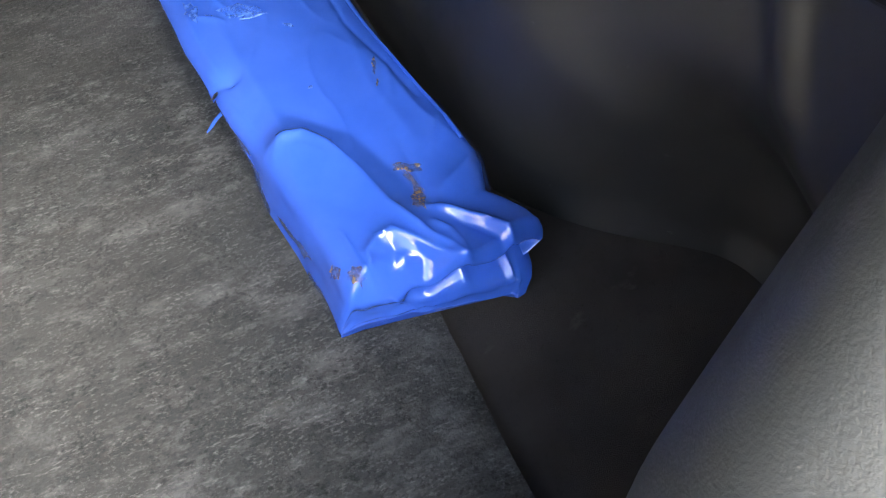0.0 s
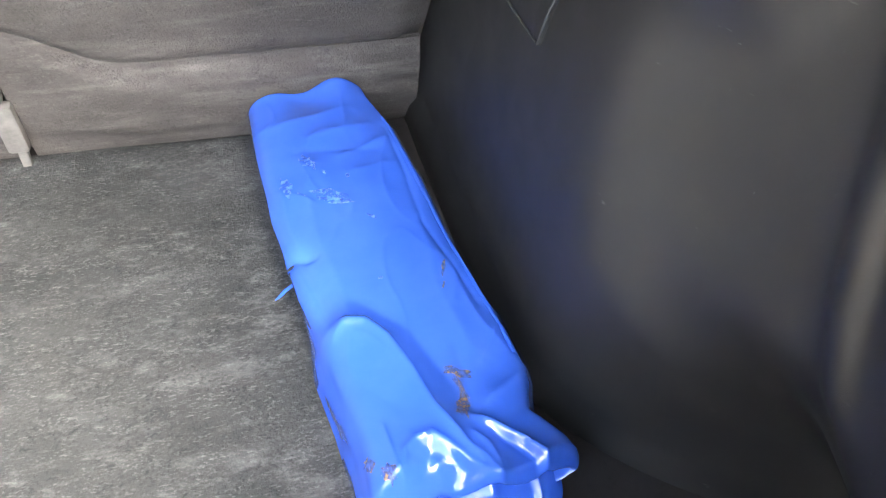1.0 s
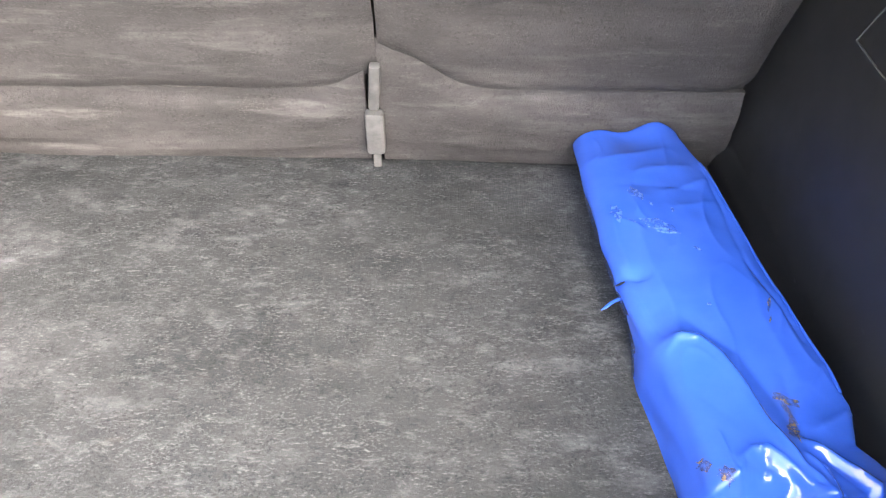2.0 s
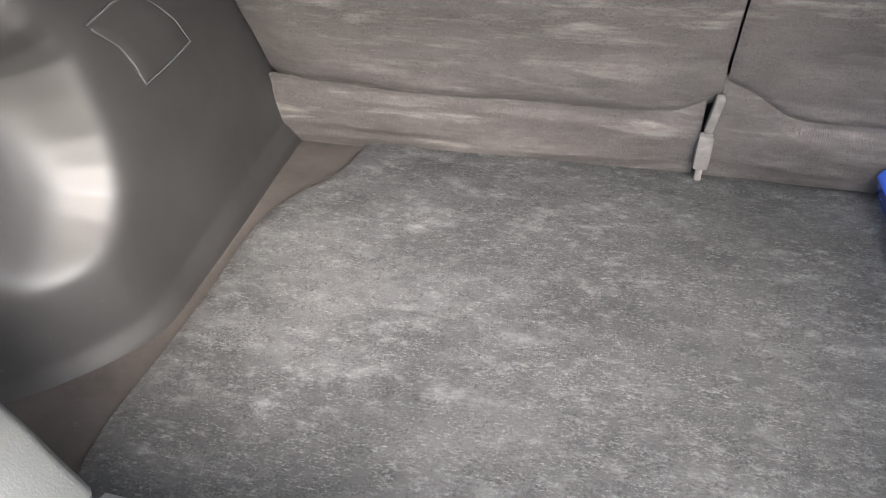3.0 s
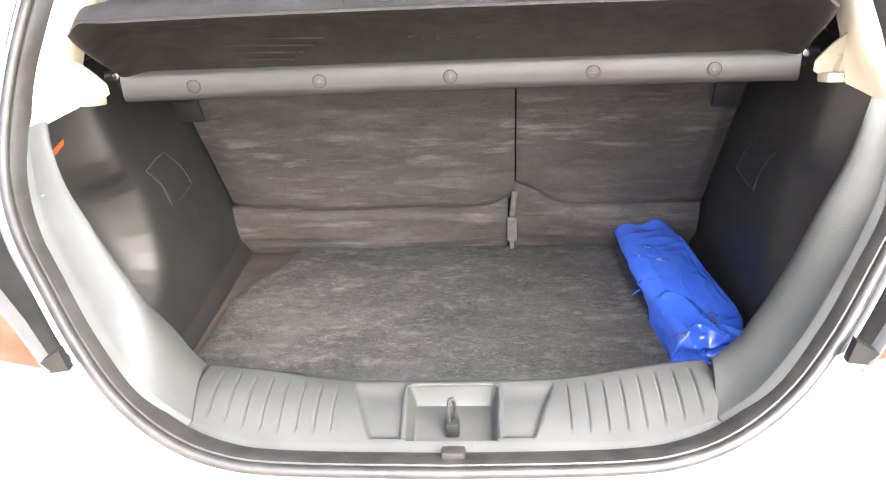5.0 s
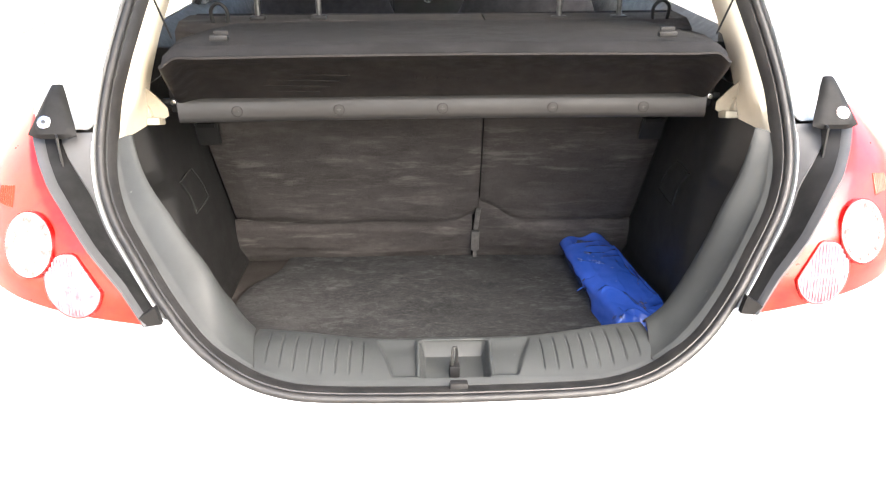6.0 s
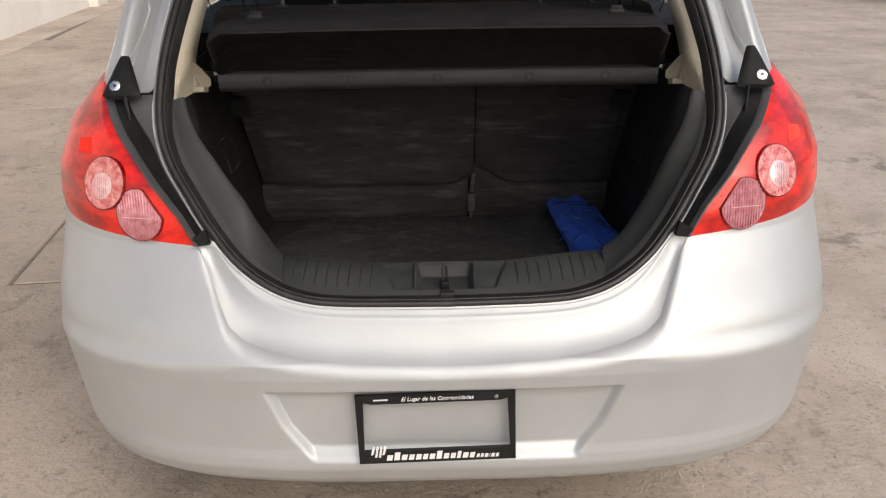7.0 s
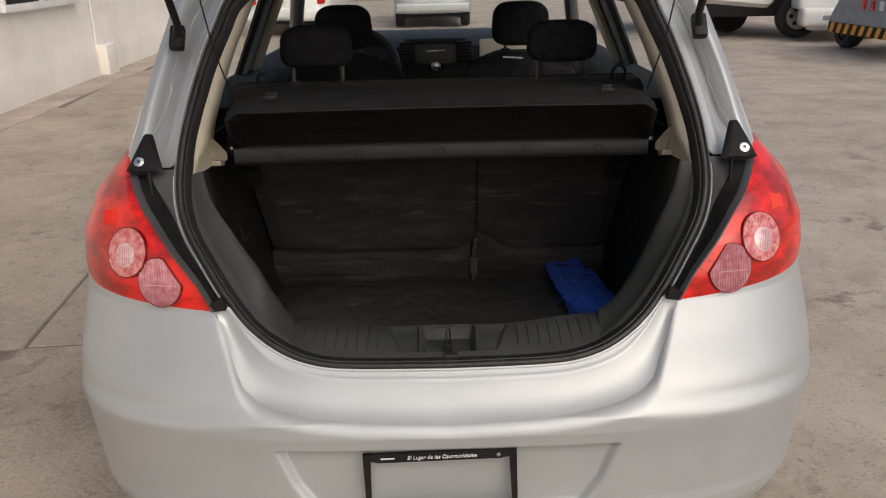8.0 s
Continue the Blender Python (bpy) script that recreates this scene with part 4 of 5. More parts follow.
    co = [(-.082, .046), (-.03, .050), (.013, .047), (.050, .012), (.072, -.014), (.089, -.052), (.03, -.054), (-.027, -.052), (-.034, -.020), (-.046, .006)]
    cover = []
    ring = []
    for k in range(len(co)):
        for q in range(6):
            a, b = Vector(co[k]), Vector(co[(k + 1) % len(co)])
            ring.append(a.lerp(b, q / 6))
    for f in (0, .5, .9, .97, 1.0):
        cover.append([Vector((s * (side_x(cy + p.x * f, cz + p.y * f, s) - (.0065 if f < .95 else (.0052 if f < .99 else -.001))), cy + p.x * f, cz + p.y * f)) for p in ring])
    cov = part("access_cover", sheet(cover, close_v=True), PANEL, side, "clip-in access cover")
    # Thin pale line of uneven width just inside the cover's outline.
    part("cover_edge", tube([p + Vector((-s * .0014, 0, 0)) for p in cover[3]], [.0006 + .0008 * abs(math.sin(k * .23)) for k in range(60)], 6), TRIM, cov, "thin pale edge")
    part("cover_gap", tube([p + Vector((-s * .0002, 0, 0)) for p in cover[4]] + [cover[4][0]], .0016, 6), INSERT, cov)
    if s < 0:
        hook = new("hook_recess")
        hook.parent = side
        hook["label"] = "round black hook recess"
        hy, hz = .476, .886
        hx = side_x(hy, hz, -1)
        hm = Matrix.Translation((-hx + .002, hy, hz)) @ Vector((1, -.35, .15)).to_track_quat("Z", "Y").to_matrix().to_4x4()
        part("recess_ring", sheet([[hm @ Vector((r * math.cos(t), r * math.sin(t), h)) for t in np.linspace(0, 2 * math.pi, 33)[:-1]] for r, h in ((.023, -.002), (.021, .005), (.017, .006), (.015, .002), (.0148, -.008))], close_v=True), PANEL, hook)
        part("recess_floor", disc(.015, .002, hm @ pose(0, 0, -.004), 24), VENT_BLACK, hook)
        part("lamp_gap", prism([(0, 0), (.030, .016), (.032, .024), (.004, .012)], Matrix.Translation((-.628, .470, .930)) @ Vector((1, -.5, .1)).to_track_quat("Z", "Y").to_matrix().to_4x4(), .003), AMBER, side, "amber lamp plastic in a gap of the lining")
    # short pale scratches on the flank
    rs = random.Random(5 if s < 0 else 9)
    for k in range(12 if s < 0 else 7):
        y0, z0 = rs.uniform(.66, .96), rs.uniform(.53, .74)
        ln, an = rs.uniform(.008, .034), rs.uniform(.7, 1.7)
        run = [(y0 + ln * f * math.cos(an) + .004 * math.sin(3 * f + k), z0 + ln * f * math.sin(an)) for f in np.linspace(0, 1, 7)]
        part("scratch", tube([Vector((s * (side_x(y, z, s) - .0002), y, z)) for y, z in run], [.0001, .0004, .0006, .0004, .0006, .0004, .0001], 5), SCRATCH, side, "pale scratch in the plastic" if k == 0 else "")
    if s > 0:
        vent = new("vent_grille")
        vent.parent = car
        vent["label"] = "black slatted vent in the side lining"
        vf = curve_points([(.29, .842, 0), (.34, .820, 0), (.385, .798, 0), (.410, .786, 0), (.429, .780, 0), (.442, .785, 0), (.455, .801, 0), (.463, .83, 0), (.466, .89, 0), (.468, .985, 0)], 80)
        def vent_low(y):
            return float(np.interp(y, [p.x for p in vf], [p.y for p in vf]))
        back_rows = [[Vector((side_x(y, z, 1) - .010, y, z)) for z in np.linspace(vent_low(y), .985, 40)] for y in np.linspace(.29, .4675, 60)]
        part("vent_backing", sheet(back_rows, -.002), VENT_BLACK, vent)
        for k in range(38):
            run = [(y, .755 + .0061 * k + .25 * (y - .38)) for y in np.linspace(.295, .466, 40)]
            run = [(y, z) for y, z in run if vent_low(y) + .002 < z < .984]
            if len(run) > 3:
                part("vent_slat", tube([Vector((side_x(y, z, 1) - .0125, y, z)) for y, z in run], .0012, 6), INSERT, vent)
        for y in (.31, .34, .37, .40, .43, .455):
            part("vent_bar", tube([Vector((side_x(y, z, 1) - .0115, y, z)) for z in np.linspace(vent_low(y) + .002, .98, 12)], .0012, 6), VENT_BLACK, vent)
        part("vent_frame", tube([(side_x(p.x, p.y, 1) - .010, p.x, p.y) for p in vf], .0028, 8), BLACK, vent)
    # cream pillar lining above the corner trim
    rows = []
    for p in [q for q in half_ap if q.z > 1.015 and q.z < 1.447]:
        a = p + Vector((-.020, .030, .0))
        b = p + Vector((-.042 + .02 * sm(1.1, 1.02, p.z), .062, -.006))
        c = p + Vector((-.030, .16, -.01))
        rows.append([Vector((s * q.x, q.y, q.z)) for q in (a, a.lerp(b, .5) + Vector((-.004, -.004, 0)), b, b.lerp(c, .5), c)])
    part("pillar_lining", sheet(rows, 0.003, flip=s < 0), CREAM, car, "cream plastic pillar lining")
    foot = [[Vector((s * (x0 + (x1 - x0) * g), y + .02 * g, z)) for g in (0, .3, .6, .85, 1)] for x0, x1, y, z in
            ((.60, .560, .44, 1.098), (.612, .540, .47, 1.062), (.615, .527, .488, 1.035), (.612, .528, .492, 1.020), (.600, .548, .490, 1.008), (.60, .56, .53, 1.002))]
    part("lining_foot", sheet(foot, 0.004, flip=s < 0), BEIGE, car, "cream bracket foot with a screw hole")
    part("lining_tab", merge(box((.060, .040, .014), pose(s * .566, .497, 1.014, -14, 0, 0), .004), box((.046, .030, .050), pose(s * .580, .506, 1.040, -8, s * 12, 0), .006)), BEIGE, car, "beige screw tab of the pillar lining")
    part("screw_hole", disc(.006, .004, Matrix.Translation((s * .562, .483, 1.019)) @ pose(0, 0, 0, -14, 0, 0), 14), BLACK, car)

# luggage floor under the mat
floor_rows = []
for y in np.linspace(.19, 1.06, 30):
    z = .522 - .04 * y - .013
    wl, wr = side_x(max(y, .30), .49, -1) + .02, side_x(max(y, .30), .49, 1) + .02
    floor_rows.append([Vector((x, y, z + .003 * noise.noise(Vector((x * 9, y * 9, 0))))) for x in np.linspace(-wl, wr, 40)])
part("luggage_floor", sheet(floor_rows, .01), FLOOR_CARPET, car, "carpeted luggage floor")


def mat_z(y):
    return .522 - .04 * y


# loose mat board with a cut corner
outline = curve_points([(-.409, 1.055, 0), (-.413, 1.02, 0), (-.420, .975, 0), (-.436, .925, 0), (-.474, .868, 0), (-.496, .815, 0), (-.502, .76, 0), (-.503, .65, 0),
                        (-.508, .53, 0), (-.516, .42, 0), (-.50, .33, 0), (-.44, .265, 0), (-.30, .225, 0), (0, .205, 0)], 60)
right = curve_points([(0, .205, 0), (.30, .225, 0), (.40, .26, 0), (.434, .32, 0), (.436, .40, 0), (.438, .53, 0), (.440, .70, 0), (.440, .90, 0), (.438, 1.02, 0)], 44)[1:]
edge = outline + right
mat = thing("cargo_mat", "worn grey carpeted cargo floor mat with pale scuffs", "mat", (0, .65, .50))
left_y = [p.y for p in outline[::-1]]
left_x = [p.x for p in outline[::-1]]
right_y = [p.y for p in right]
right_x = [p.x for p in right]
rows = []
for k in range(61):
    f = k / 60
    row = []
    for q in range(65):
        g = q / 64
        back = 1.055 - .040 * g
        y = .205 + (back - .205) * f
        xl = lerp(left_y, left_x, y)
        xr = lerp(right_y, right_x, y)
        if y > right_y[-1]:
            xr = right_x[-1]
        if y < .226:
            xl, xr = -.30 * (y - .2) / .026 - .02, .30 * (y - .2) / .026 + .02
        x = xl + (xr - xl) * g
        wave = .0022 * noise.noise(Vector((x * 5, y * 5, 2))) + .0012 * noise.noise(Vector((x * 17, y * 17, 5)))
        lip = -.005 * sm(.985, 1.0, max(abs(2 * g - 1), f))
        row.append(Vector((x, y, mat_z(y) + wave + lip)))
    rows.append(row)
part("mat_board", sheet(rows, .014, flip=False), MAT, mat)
place(mat, (0, .65, .50))

# ---- rear seat ----
rear_seat = thing("rear_seat", "folding rear seat with carpeted back, black cloth front", "seat", (0, 1.1, .45))
LEAN_T = [(.585, .997), (.62, .985), (.70, .958), (.80, .918), (.90, .878), (1.0, .845), (1.08, .832), (1.12, .85), (1.135, .90), (1.135, 1.0), (1.10, 1.04)]


def back_panel(x0, x1, seed):
    rows = []
    for i in range(61):
        f = i / 60
        z = lerp(np.linspace(0, 1, len(LEAN_T)), [a for a, _ in LEAN_T], f)
        y = lerp(np.linspace(0, 1, len(LEAN_T)), [b for _, b in LEAN_T], f)
        row = []
        z_row = z
        for j in range(57):
            g = j / 56
            xg = x0 + (x1 - x0) * g
            if x0 > 0:
                cut = .062 * sm(.235, .115, xg) + .004 * noise.noise(Vector((xg * 14, 2, 0)))
            else:
                cut = .026 * sm(.04, .10, xg) + .010 * sm(-.36, -.50, xg) + .006 * noise.noise(Vector((xg * 9, 5, 0)))
            z = z_row + cut * sm(.80, .585, z_row)
            y = lerp([a for a, _ in LEAN_T[:7]], [b for _, b in LEAN_T[:7]], z) if z_row < 1.0 else lerp(np.linspace(0, 1, len(LEAN_T)), [b for _, b in LEAN_T], f)
            edge = .055 * sm(.85, .585, z)
            a0 = x0 + (edge if x0 < -.3 else 0)
            a1 = x1 - (edge if x1 > .3 else 0)
            if x0 < -.3:
                a0 = max(a0, -(side_x(y, z, -1) - .012))
            if x1 > .3:
                a1 = min(a1, side_x(y, z, 1) - .012)
            x = a0 + (a1 - a0) * g
            side_g = g if x0 > 0 else 1 - g
            roll = (.007 if side_g < .2 else .020) * (1 - min(1, (26 if side_g < .2 else 12) * g * (1 - g) + .15))
            rollz = .010 * math.exp(-(f / .04) ** 2)
            wr = .0035 * noise.noise(Vector((x * 6 + seed, z * 22, 1))) * (1 - sm(.3, .6, f)) + .0025 * noise.noise(Vector((x * 4, z * 5, seed)))
            cr = .006 * math.exp(-((z - .64 - .05 * math.sin(3 * x + seed)) / .012) ** 2) * sm(.5, .9, g if seed < 2 else 1 - g)
            row.append(Vector((x, y + roll + rollz - wr + cr, z)))
        rows.append(row)
    return sheet(rows, -.012, flip=True)


part("seat_back", back_panel(-.615, .1055, 1.0), CARPET, rear_seat, "wide carpeted seat back")
part("seat_back", back_panel(.1085, .585, 4.0), CARPET, rear_seat, "narrow carpeted seat back")
shell = [[Vector((x, y + .055, z)) for x in np.linspace(-.68, .68, 9)] for z, y in ((.44, 1.02), (.585, 1.0), (.70, .962), (.80, .922), (.90, .882), (1.0, .85), (1.08, .84))]
part("seat_frame", sheet(shell, .008), INSERT, rear_seat, "black steel seat frame behind the carpet")
for x0, x1 in ((-.545, .090), (.106, .52)):
    rows = []
    for i in range(25):
        f = i / 24
        row = []
        for j in range(97):
            g = j / 96
            x = x0 + (x1 - x0) * g
            bulge = (.010 * math.sin(math.pi * f) + .005 * noise.noise(Vector((x * 8, f * 3, 7)))) * (1 - sm(.75, 1, f)) + .003 * noise.noise(Vector((x * 5, f * 9, 11)))
            rise = .122 + (.072 * sm(.24, .12, x) if x0 > 0 else .030 * sm(.03, .09, x) + .012 * sm(-.36, -.50, x))
            z = .470 + rise * f + .006 * noise.noise(Vector((x * 3, 0, 3))) * f
            back = lerp([.47, .585, .62, .70], [1.030, 1.004, .994, .967], z)
            row.append(Vector((x, back - bulge, z)))
        rows.append(row)
    part("hinge_flap", sheet(rows, -.006, flip=True), CARPET, rear_seat, "carpet flap over the hinge")
part("hinge_cover", merge(box((.022, .014, .062), pose(.099, 1.000, .535, 8, 0, 0), .005), box((.013, .012, .07), pose(.102, .983, .605, 18, 5, 0), .004), box((.010, .010, .026), pose(.099, 1.010, .490), .003)), HINGE, rear_seat, "grey plastic hinge cover")
for s, cx in ((-1, -.553), (1, .515)):
    hk = new("seat_catch")
    hk.parent = rear_seat
    part("catch_body", box((.056, .010, .062), pose(cx, .872, .880, 20, 0, 0), .006), PANEL, hk, "dark plastic seat catch")
    part("catch_slot", box((.042, .012, .010), pose(cx, .862, .905, 20, 0, 0), .002), BLACK, hk)
front = []
for i in range(17):
    f = i / 16
    front.append([Vector((x, 1.04 + .24 * (1 - f) ** 1.2 - .02 * math.sin(6 * f) + .02 * (x / .6) ** 2, .62 + .50 * f)) for x in np.linspace(-.60, .60, 25)])
part("seat_front", sheet(front, .02), SEAT, rear_seat)
part("seat_cushion", box((1.24, .52, .16), pose(0, 1.48, .56, 6, 0, 0), .05, 4), SEAT, rear_seat)


def headrest(parent, cx, cy, cz, w, h, d, stalk_z, spread):
    hr = new("headrest")
    hr.parent = parent
    rows = []
    for i in range(15):
        a = -math.pi / 2 + math.pi * i / 14
        row = []
        for j in range(32):
            t = 2 * math.pi * j / 32
            ce, se = math.cos(t), math.sin(t)
            r = math.cos(a) ** .48 if i not in (0, 14) else 0
            row.append(Vector((cx + w / 2 * r * (1 - .16 * (math.sin(a) * .5 + .5) ** 2) * math.copysign(abs(ce) ** .55, ce), cy + d / 2 * r * math.copysign(abs(se) ** .6, se) , cz + h / 2 * math.copysign(abs(math.sin(a)) ** .55, math.sin(a)))))
        rows.append(row)
    part("headrest_pad", sheet(rows, close_v=True), SEAT, hr)
    for q in (-1, 1):
        part("headrest_stalk", tube([(cx + q * spread, cy, cz - h * .3), (cx + q * spread, cy - .005, stalk_z - .03)], .0065, 10), DARK_STEEL, hr, "steel headrest stalk")
        part("stalk_sleeve", box((.036, .028, .012), pose(cx + q * spread, cy - .004, stalk_z + .004), .004), BLACK, hr)
    return hr


headrest(rear_seat, -.350, .945, 1.244, .214, .118, .10, 1.134, .071)
headrest(rear_seat, .357, .945, 1.244, .208, .116, .10, 1.128, .071)
for cx in (-.50, .515):
    part("belt_guide", tube(curve_points([(cx - .016, .90, 1.13), (cx - .018, .895, 1.162), (cx, .893, 1.178), (cx + .018, .895, 1.162), (cx + .016, .90, 1.13)], 20), .0045, 8), BLACK, rear_seat, "black seat belt guide loop")
place(rear_seat, (0, 1.1, .45))

# ---- parcel shelf ----
shelf = thing("parcel_shelf", "charcoal fabric parcel shelf with black hollow underside", "shelf", (0, .5, 1.03))


def shelf_rear(u):
    """Where the shelf's rear edge lies across its width (u from -1 to 1): rounded corners."""
    k = max(0.0, (abs(u) - .80) / .20)
    return .287 + .085 * (1 - math.sqrt(max(0.0, 1 - k * k)))


us = [math.copysign(1 - (1 - abs(q)) ** 1.6, q) for q in np.linspace(-1, 1, 81)]
top = []
for w in (0, .004, .012, .025, .045, .08, .13, .2, .3, .42, .55, .7, .85, .95, 1.0):
    row = []
    for u in us:
        yr = shelf_rear(u)
        h = .484 + .030 * w
        z = 1.191 - .056 * w - .014 * (1 - sm(0, .045, w)) - .026 * sm(.88, 1.0, abs(u)) ** 1.5 * (1 - .7 * sm(0, .35, w)) - .004 * u * u
        row.append(Vector((u * h, yr + (.905 - yr) * w, z + .0012 * noise.noise(Vector((u * 9, w * 9, 0))))))
    top.append(row)
part("shelf_top", sheet(top, .004), SHELF, shelf, "charcoal fabric shelf top")
under = []
for k in range(19):
    v = k / 18
    row = []
    for u in us:
        yr = shelf_rear(u) - .0015
        h = .484 + .031 * v
        hollow = .030 * math.sin(math.pi * v) ** .8 * (1 - sm(.86, 1, abs(u)))
        z = 1.1765 - .026 * sm(.88, 1.0, abs(u)) ** 1.5 * (1 - .7 * v) - .004 * u * u - .1285 * v ** .85
        row.append(Vector((u * h, yr + (.548 - yr) * v + .3 * hollow, z + hollow)))
    under.append(row)
part("shelf_underside", sheet(under, .003), UNDER, shelf, "black pressed underside")
for s in (-1, 1):
    q = -1 if s > 0 else 0
    cheek = []
    for k in range(11):
        f = k / 10
        a = top[0][q].lerp(top[9][q], f) + Vector((0, 0, -.004))
        cheek.append([a, a.lerp(under[int(round(18 * f))][q], .5), under[int(round(18 * f))][q]])
    part("shelf_cheek", sheet(cheek, .002), UNDER, shelf)
bar_rows = []
for x in np.linspace(-.516, .516, 41):
    bend = .012 * (x / .516) ** 2
    bar_rows.append([Vector((x, y - bend + .01, z)) for y, z in ((.585, 1.046), (.548, 1.045), (.541, 1.042), (.537, 1.036), (.535, 1.011), (.537, 1.004), (.542, 1.001), (.585, .999))])
BAR = material("worn_black_bar", (0.024, 0.0235, 0.023), (0.046, 0.045, 0.044), 0.46, 0.15, 8, 0.3, 0.7, (0.4, 1, 1), bump=.15, bump_scale=400)
part("shelf_bar", sheet(bar_rows, .003, flip=True), BAR, shelf, "worn black bar with five screws", angle=50)
for x in (-.403, -.206, -.003, .214, .393):
    sc = new("bar_screw")
    sc.parent = shelf
    m = pose(x, .5435 - .012 * (x / .516) ** 2, 1.021, 90, 0, 0)
    part("screw_head", disc(.0098, .0032, m, 24, .001), BAR, sc, "round flush screw head")
    part("screw_ring", tube([m @ Vector((.0102 * math.cos(a), .0102 * math.sin(a), .0012)) for a in np.linspace(0, 2 * math.pi, 25)], .0008, 6, cap=False), BLACK, sc)
    part("screw_socket", merge(box((.008, .0014, .0006), m @ pose(0, 0, .0016), 0), box((.0014, .008, .0006), m @ pose(0, 0, .0016), 0)), DARK_STEEL, sc)
for cx in (-.374, .363):
    cl = new("cord_clip")
    cl.parent = shelf
    part("clip_body", merge(box((.030, .018, .010), pose(cx, .334, 1.196, -6, 0, 0), .003), box((.024, .008, .016), pose(cx + .002, .342, 1.199), .002)), BLACK, cl, "small black plastic clip")
for s in (-1, 1):
    pv = new("shelf_pivot")
    pv.parent = shelf
    part("pivot_pin", tube([(s * .512, .555, 1.036), (s * .548, .556, 1.036)], .008, 12), BLACK, pv)
    part("pivot_cap", disc(.0055, .008, pose(s * .524, .540, 1.040, 90, 0, 0), 14, .001), STEEL, pv, "bright pivot cap")
    part("pivot_arm", box((.018, .03, .055), pose(s * .524, .56, 1.045, 10, 0, 0), .006), BLACK, pv)
    part("lift_cord", tube([(s * .470, .40, 1.185), (s * .488, .345, 1.30), (s * .50, .20, 1.62)], .0018, 6), BLACK, shelf, "thin black lifting cord")
# pressed marks on the underside
for k, w in enumerate((.018, .016, .014, .018, .016, .014)):
    f = (k + .5) / 6
    part("pressed_mark", merge(box((w * .8, .004, .003), pose(-.061 + .117 * f, .485 + .010 * f, 1.099 - .007 * f, -37, 0, 0), .001, 1),
                               box((w * .3, .012, .003), pose(-.065 + .117 * f, .4905 + .010 * f, 1.0945 - .007 * f, -37, 0, 0), .001, 1)), UNDER, shelf)
for k in range(4):
    f = k / 3
    part("pressed_line", box((.165 - .045 * f, .003, .003), pose(-.260 - .040 * f, .474 + .058 * f, 1.1045 - .044 * f, -37, 2, 0), 0), UNDER, shelf)
place(shelf, (0, .5, 1.03))

# ---- blue bag ----
bag = thing("tool_pouch", "crumpled glossy blue vinyl pouch with dried mud stains", "bag", (.42, .78, .50))
BAG_BACK = Vector((.396, 1.018, 0))
BAG_ALONG = Vector((.0880, -.9961, 0))
BAG_SIDE = Vector((.9961, .0880, 0))
# creases in the bag's own plan (along, across): points, height, width; valleys are negative
CREASES = [
    ([(.356, -.066), (.351, -.050), (.357, -.031), (.377, -.020), (.410, -.011), (.447, -.005), (.479, .006), (.498, .015), (.516, .019)], 0.0068, 0.0130),
    ([(.362, -.058), (.353, -.048), (.358, -.031), (.377, -.020), (.410, -.011), (.447, -.005), (.479, .006), (.498, .015), (.516, .019)], 0.0034, 0.0030),
    ([(.330, -.030), (.372, .002), (.422, .014), (.456, .020)], -0.0060, 0.0150),
    ([(.459, .018), (.470, .031), (.489, .047), (.516, .063)], 0.0056, 0.0090),
    ([(.461, .020), (.470, .031), (.489, .047), (.516, .063)], 0.0030, 0.0024),
    ([(.478, .030), (.494, .041), (.510, .050)], -0.0058, 0.0060),
    ([(.476, .015), (.486, .021), (.502, .022), (.513, .020)], 0.0042, 0.0034),
    ([(.480, .008), (.502, .014)], -0.0036, 0.0045),
    ([(.450, -.044), (.468, -.044), (.483, -.044), (.495, -.042)], 0.0030, 0.0026),
    ([(.486, -.039), (.475, -.036), (.468, -.026), (.468, -.014), (.478, -.006), (.498, .006), (.511, .016)], 0.0052, 0.0040),
    ([(.490, -.028), (.482, -.018), (.488, -.006), (.502, .004)], -0.0044, 0.0070),
    ([(.487, -.043), (.492, -.054), (.495, -.066)], 0.0045, 0.0035),
    ([(.262, -.090), (.262, -.068), (.272, -.052)], -0.0075, 0.0080),
    ([(.275, -.064), (.312, -.058), (.344, -.056)], -0.0045, 0.0100),
    ([(.150, -.026), (.188, -.041), (.255, -.044), (.314, -.040), (.350, -.044)], 0.0050, 0.0130),
    ([(.180, -.062), (.230, -.064), (.256, -.062)], 0.0030, 0.0060),
    ([(.188, -.052), (.206, -.038)], 0.0022, 0.0030),
    ([(.062, .034), (.078, -.050)], 0.0026, 0.0090),
    ([(.092, .045), (.108, -.020)], 0.0024, 0.0080),
    ([(.120, .052), (.142, .004)], 0.0030, 0.0070),
    ([(.160, .050), (.170, .006)], 0.0026, 0.0080),
    ([(.135, .040), (.128, -.036)], -0.0024, 0.0100),
    ([(.100, .060), (.180, .058), (.255, .050), (.300, .055), (.360, .062)], -0.0022, 0.0030),
    ([(.240, .052), (.330, .036), (.400, .040)], 0.0032, 0.0130),
    ([(.300, .066), (.352, .044)], 0.0026, 0.0060),
    ([(.385, .070), (.412, .044)], 0.0032, 0.0060),
    ([(.432, .070), (.448, .036)], 0.0034, 0.0055),
    ([(.395, .030), (.430, .026), (.460, .022)], -0.0034, 0.0090),
    ([(.020, -.055), (.012, .030)], 0.0030, 0.0055),
    ([(.400, -.056), (.440, -.026)], -0.0030, 0.0140),
]


def crease(s, q, pts, height, width):
    best, run = 1.0, 0.0
    p = Vector((s, q))
    for k in range(len(pts) - 1):
        a, b = Vector(pts[k]), Vector(pts[k + 1])
        d = b - a
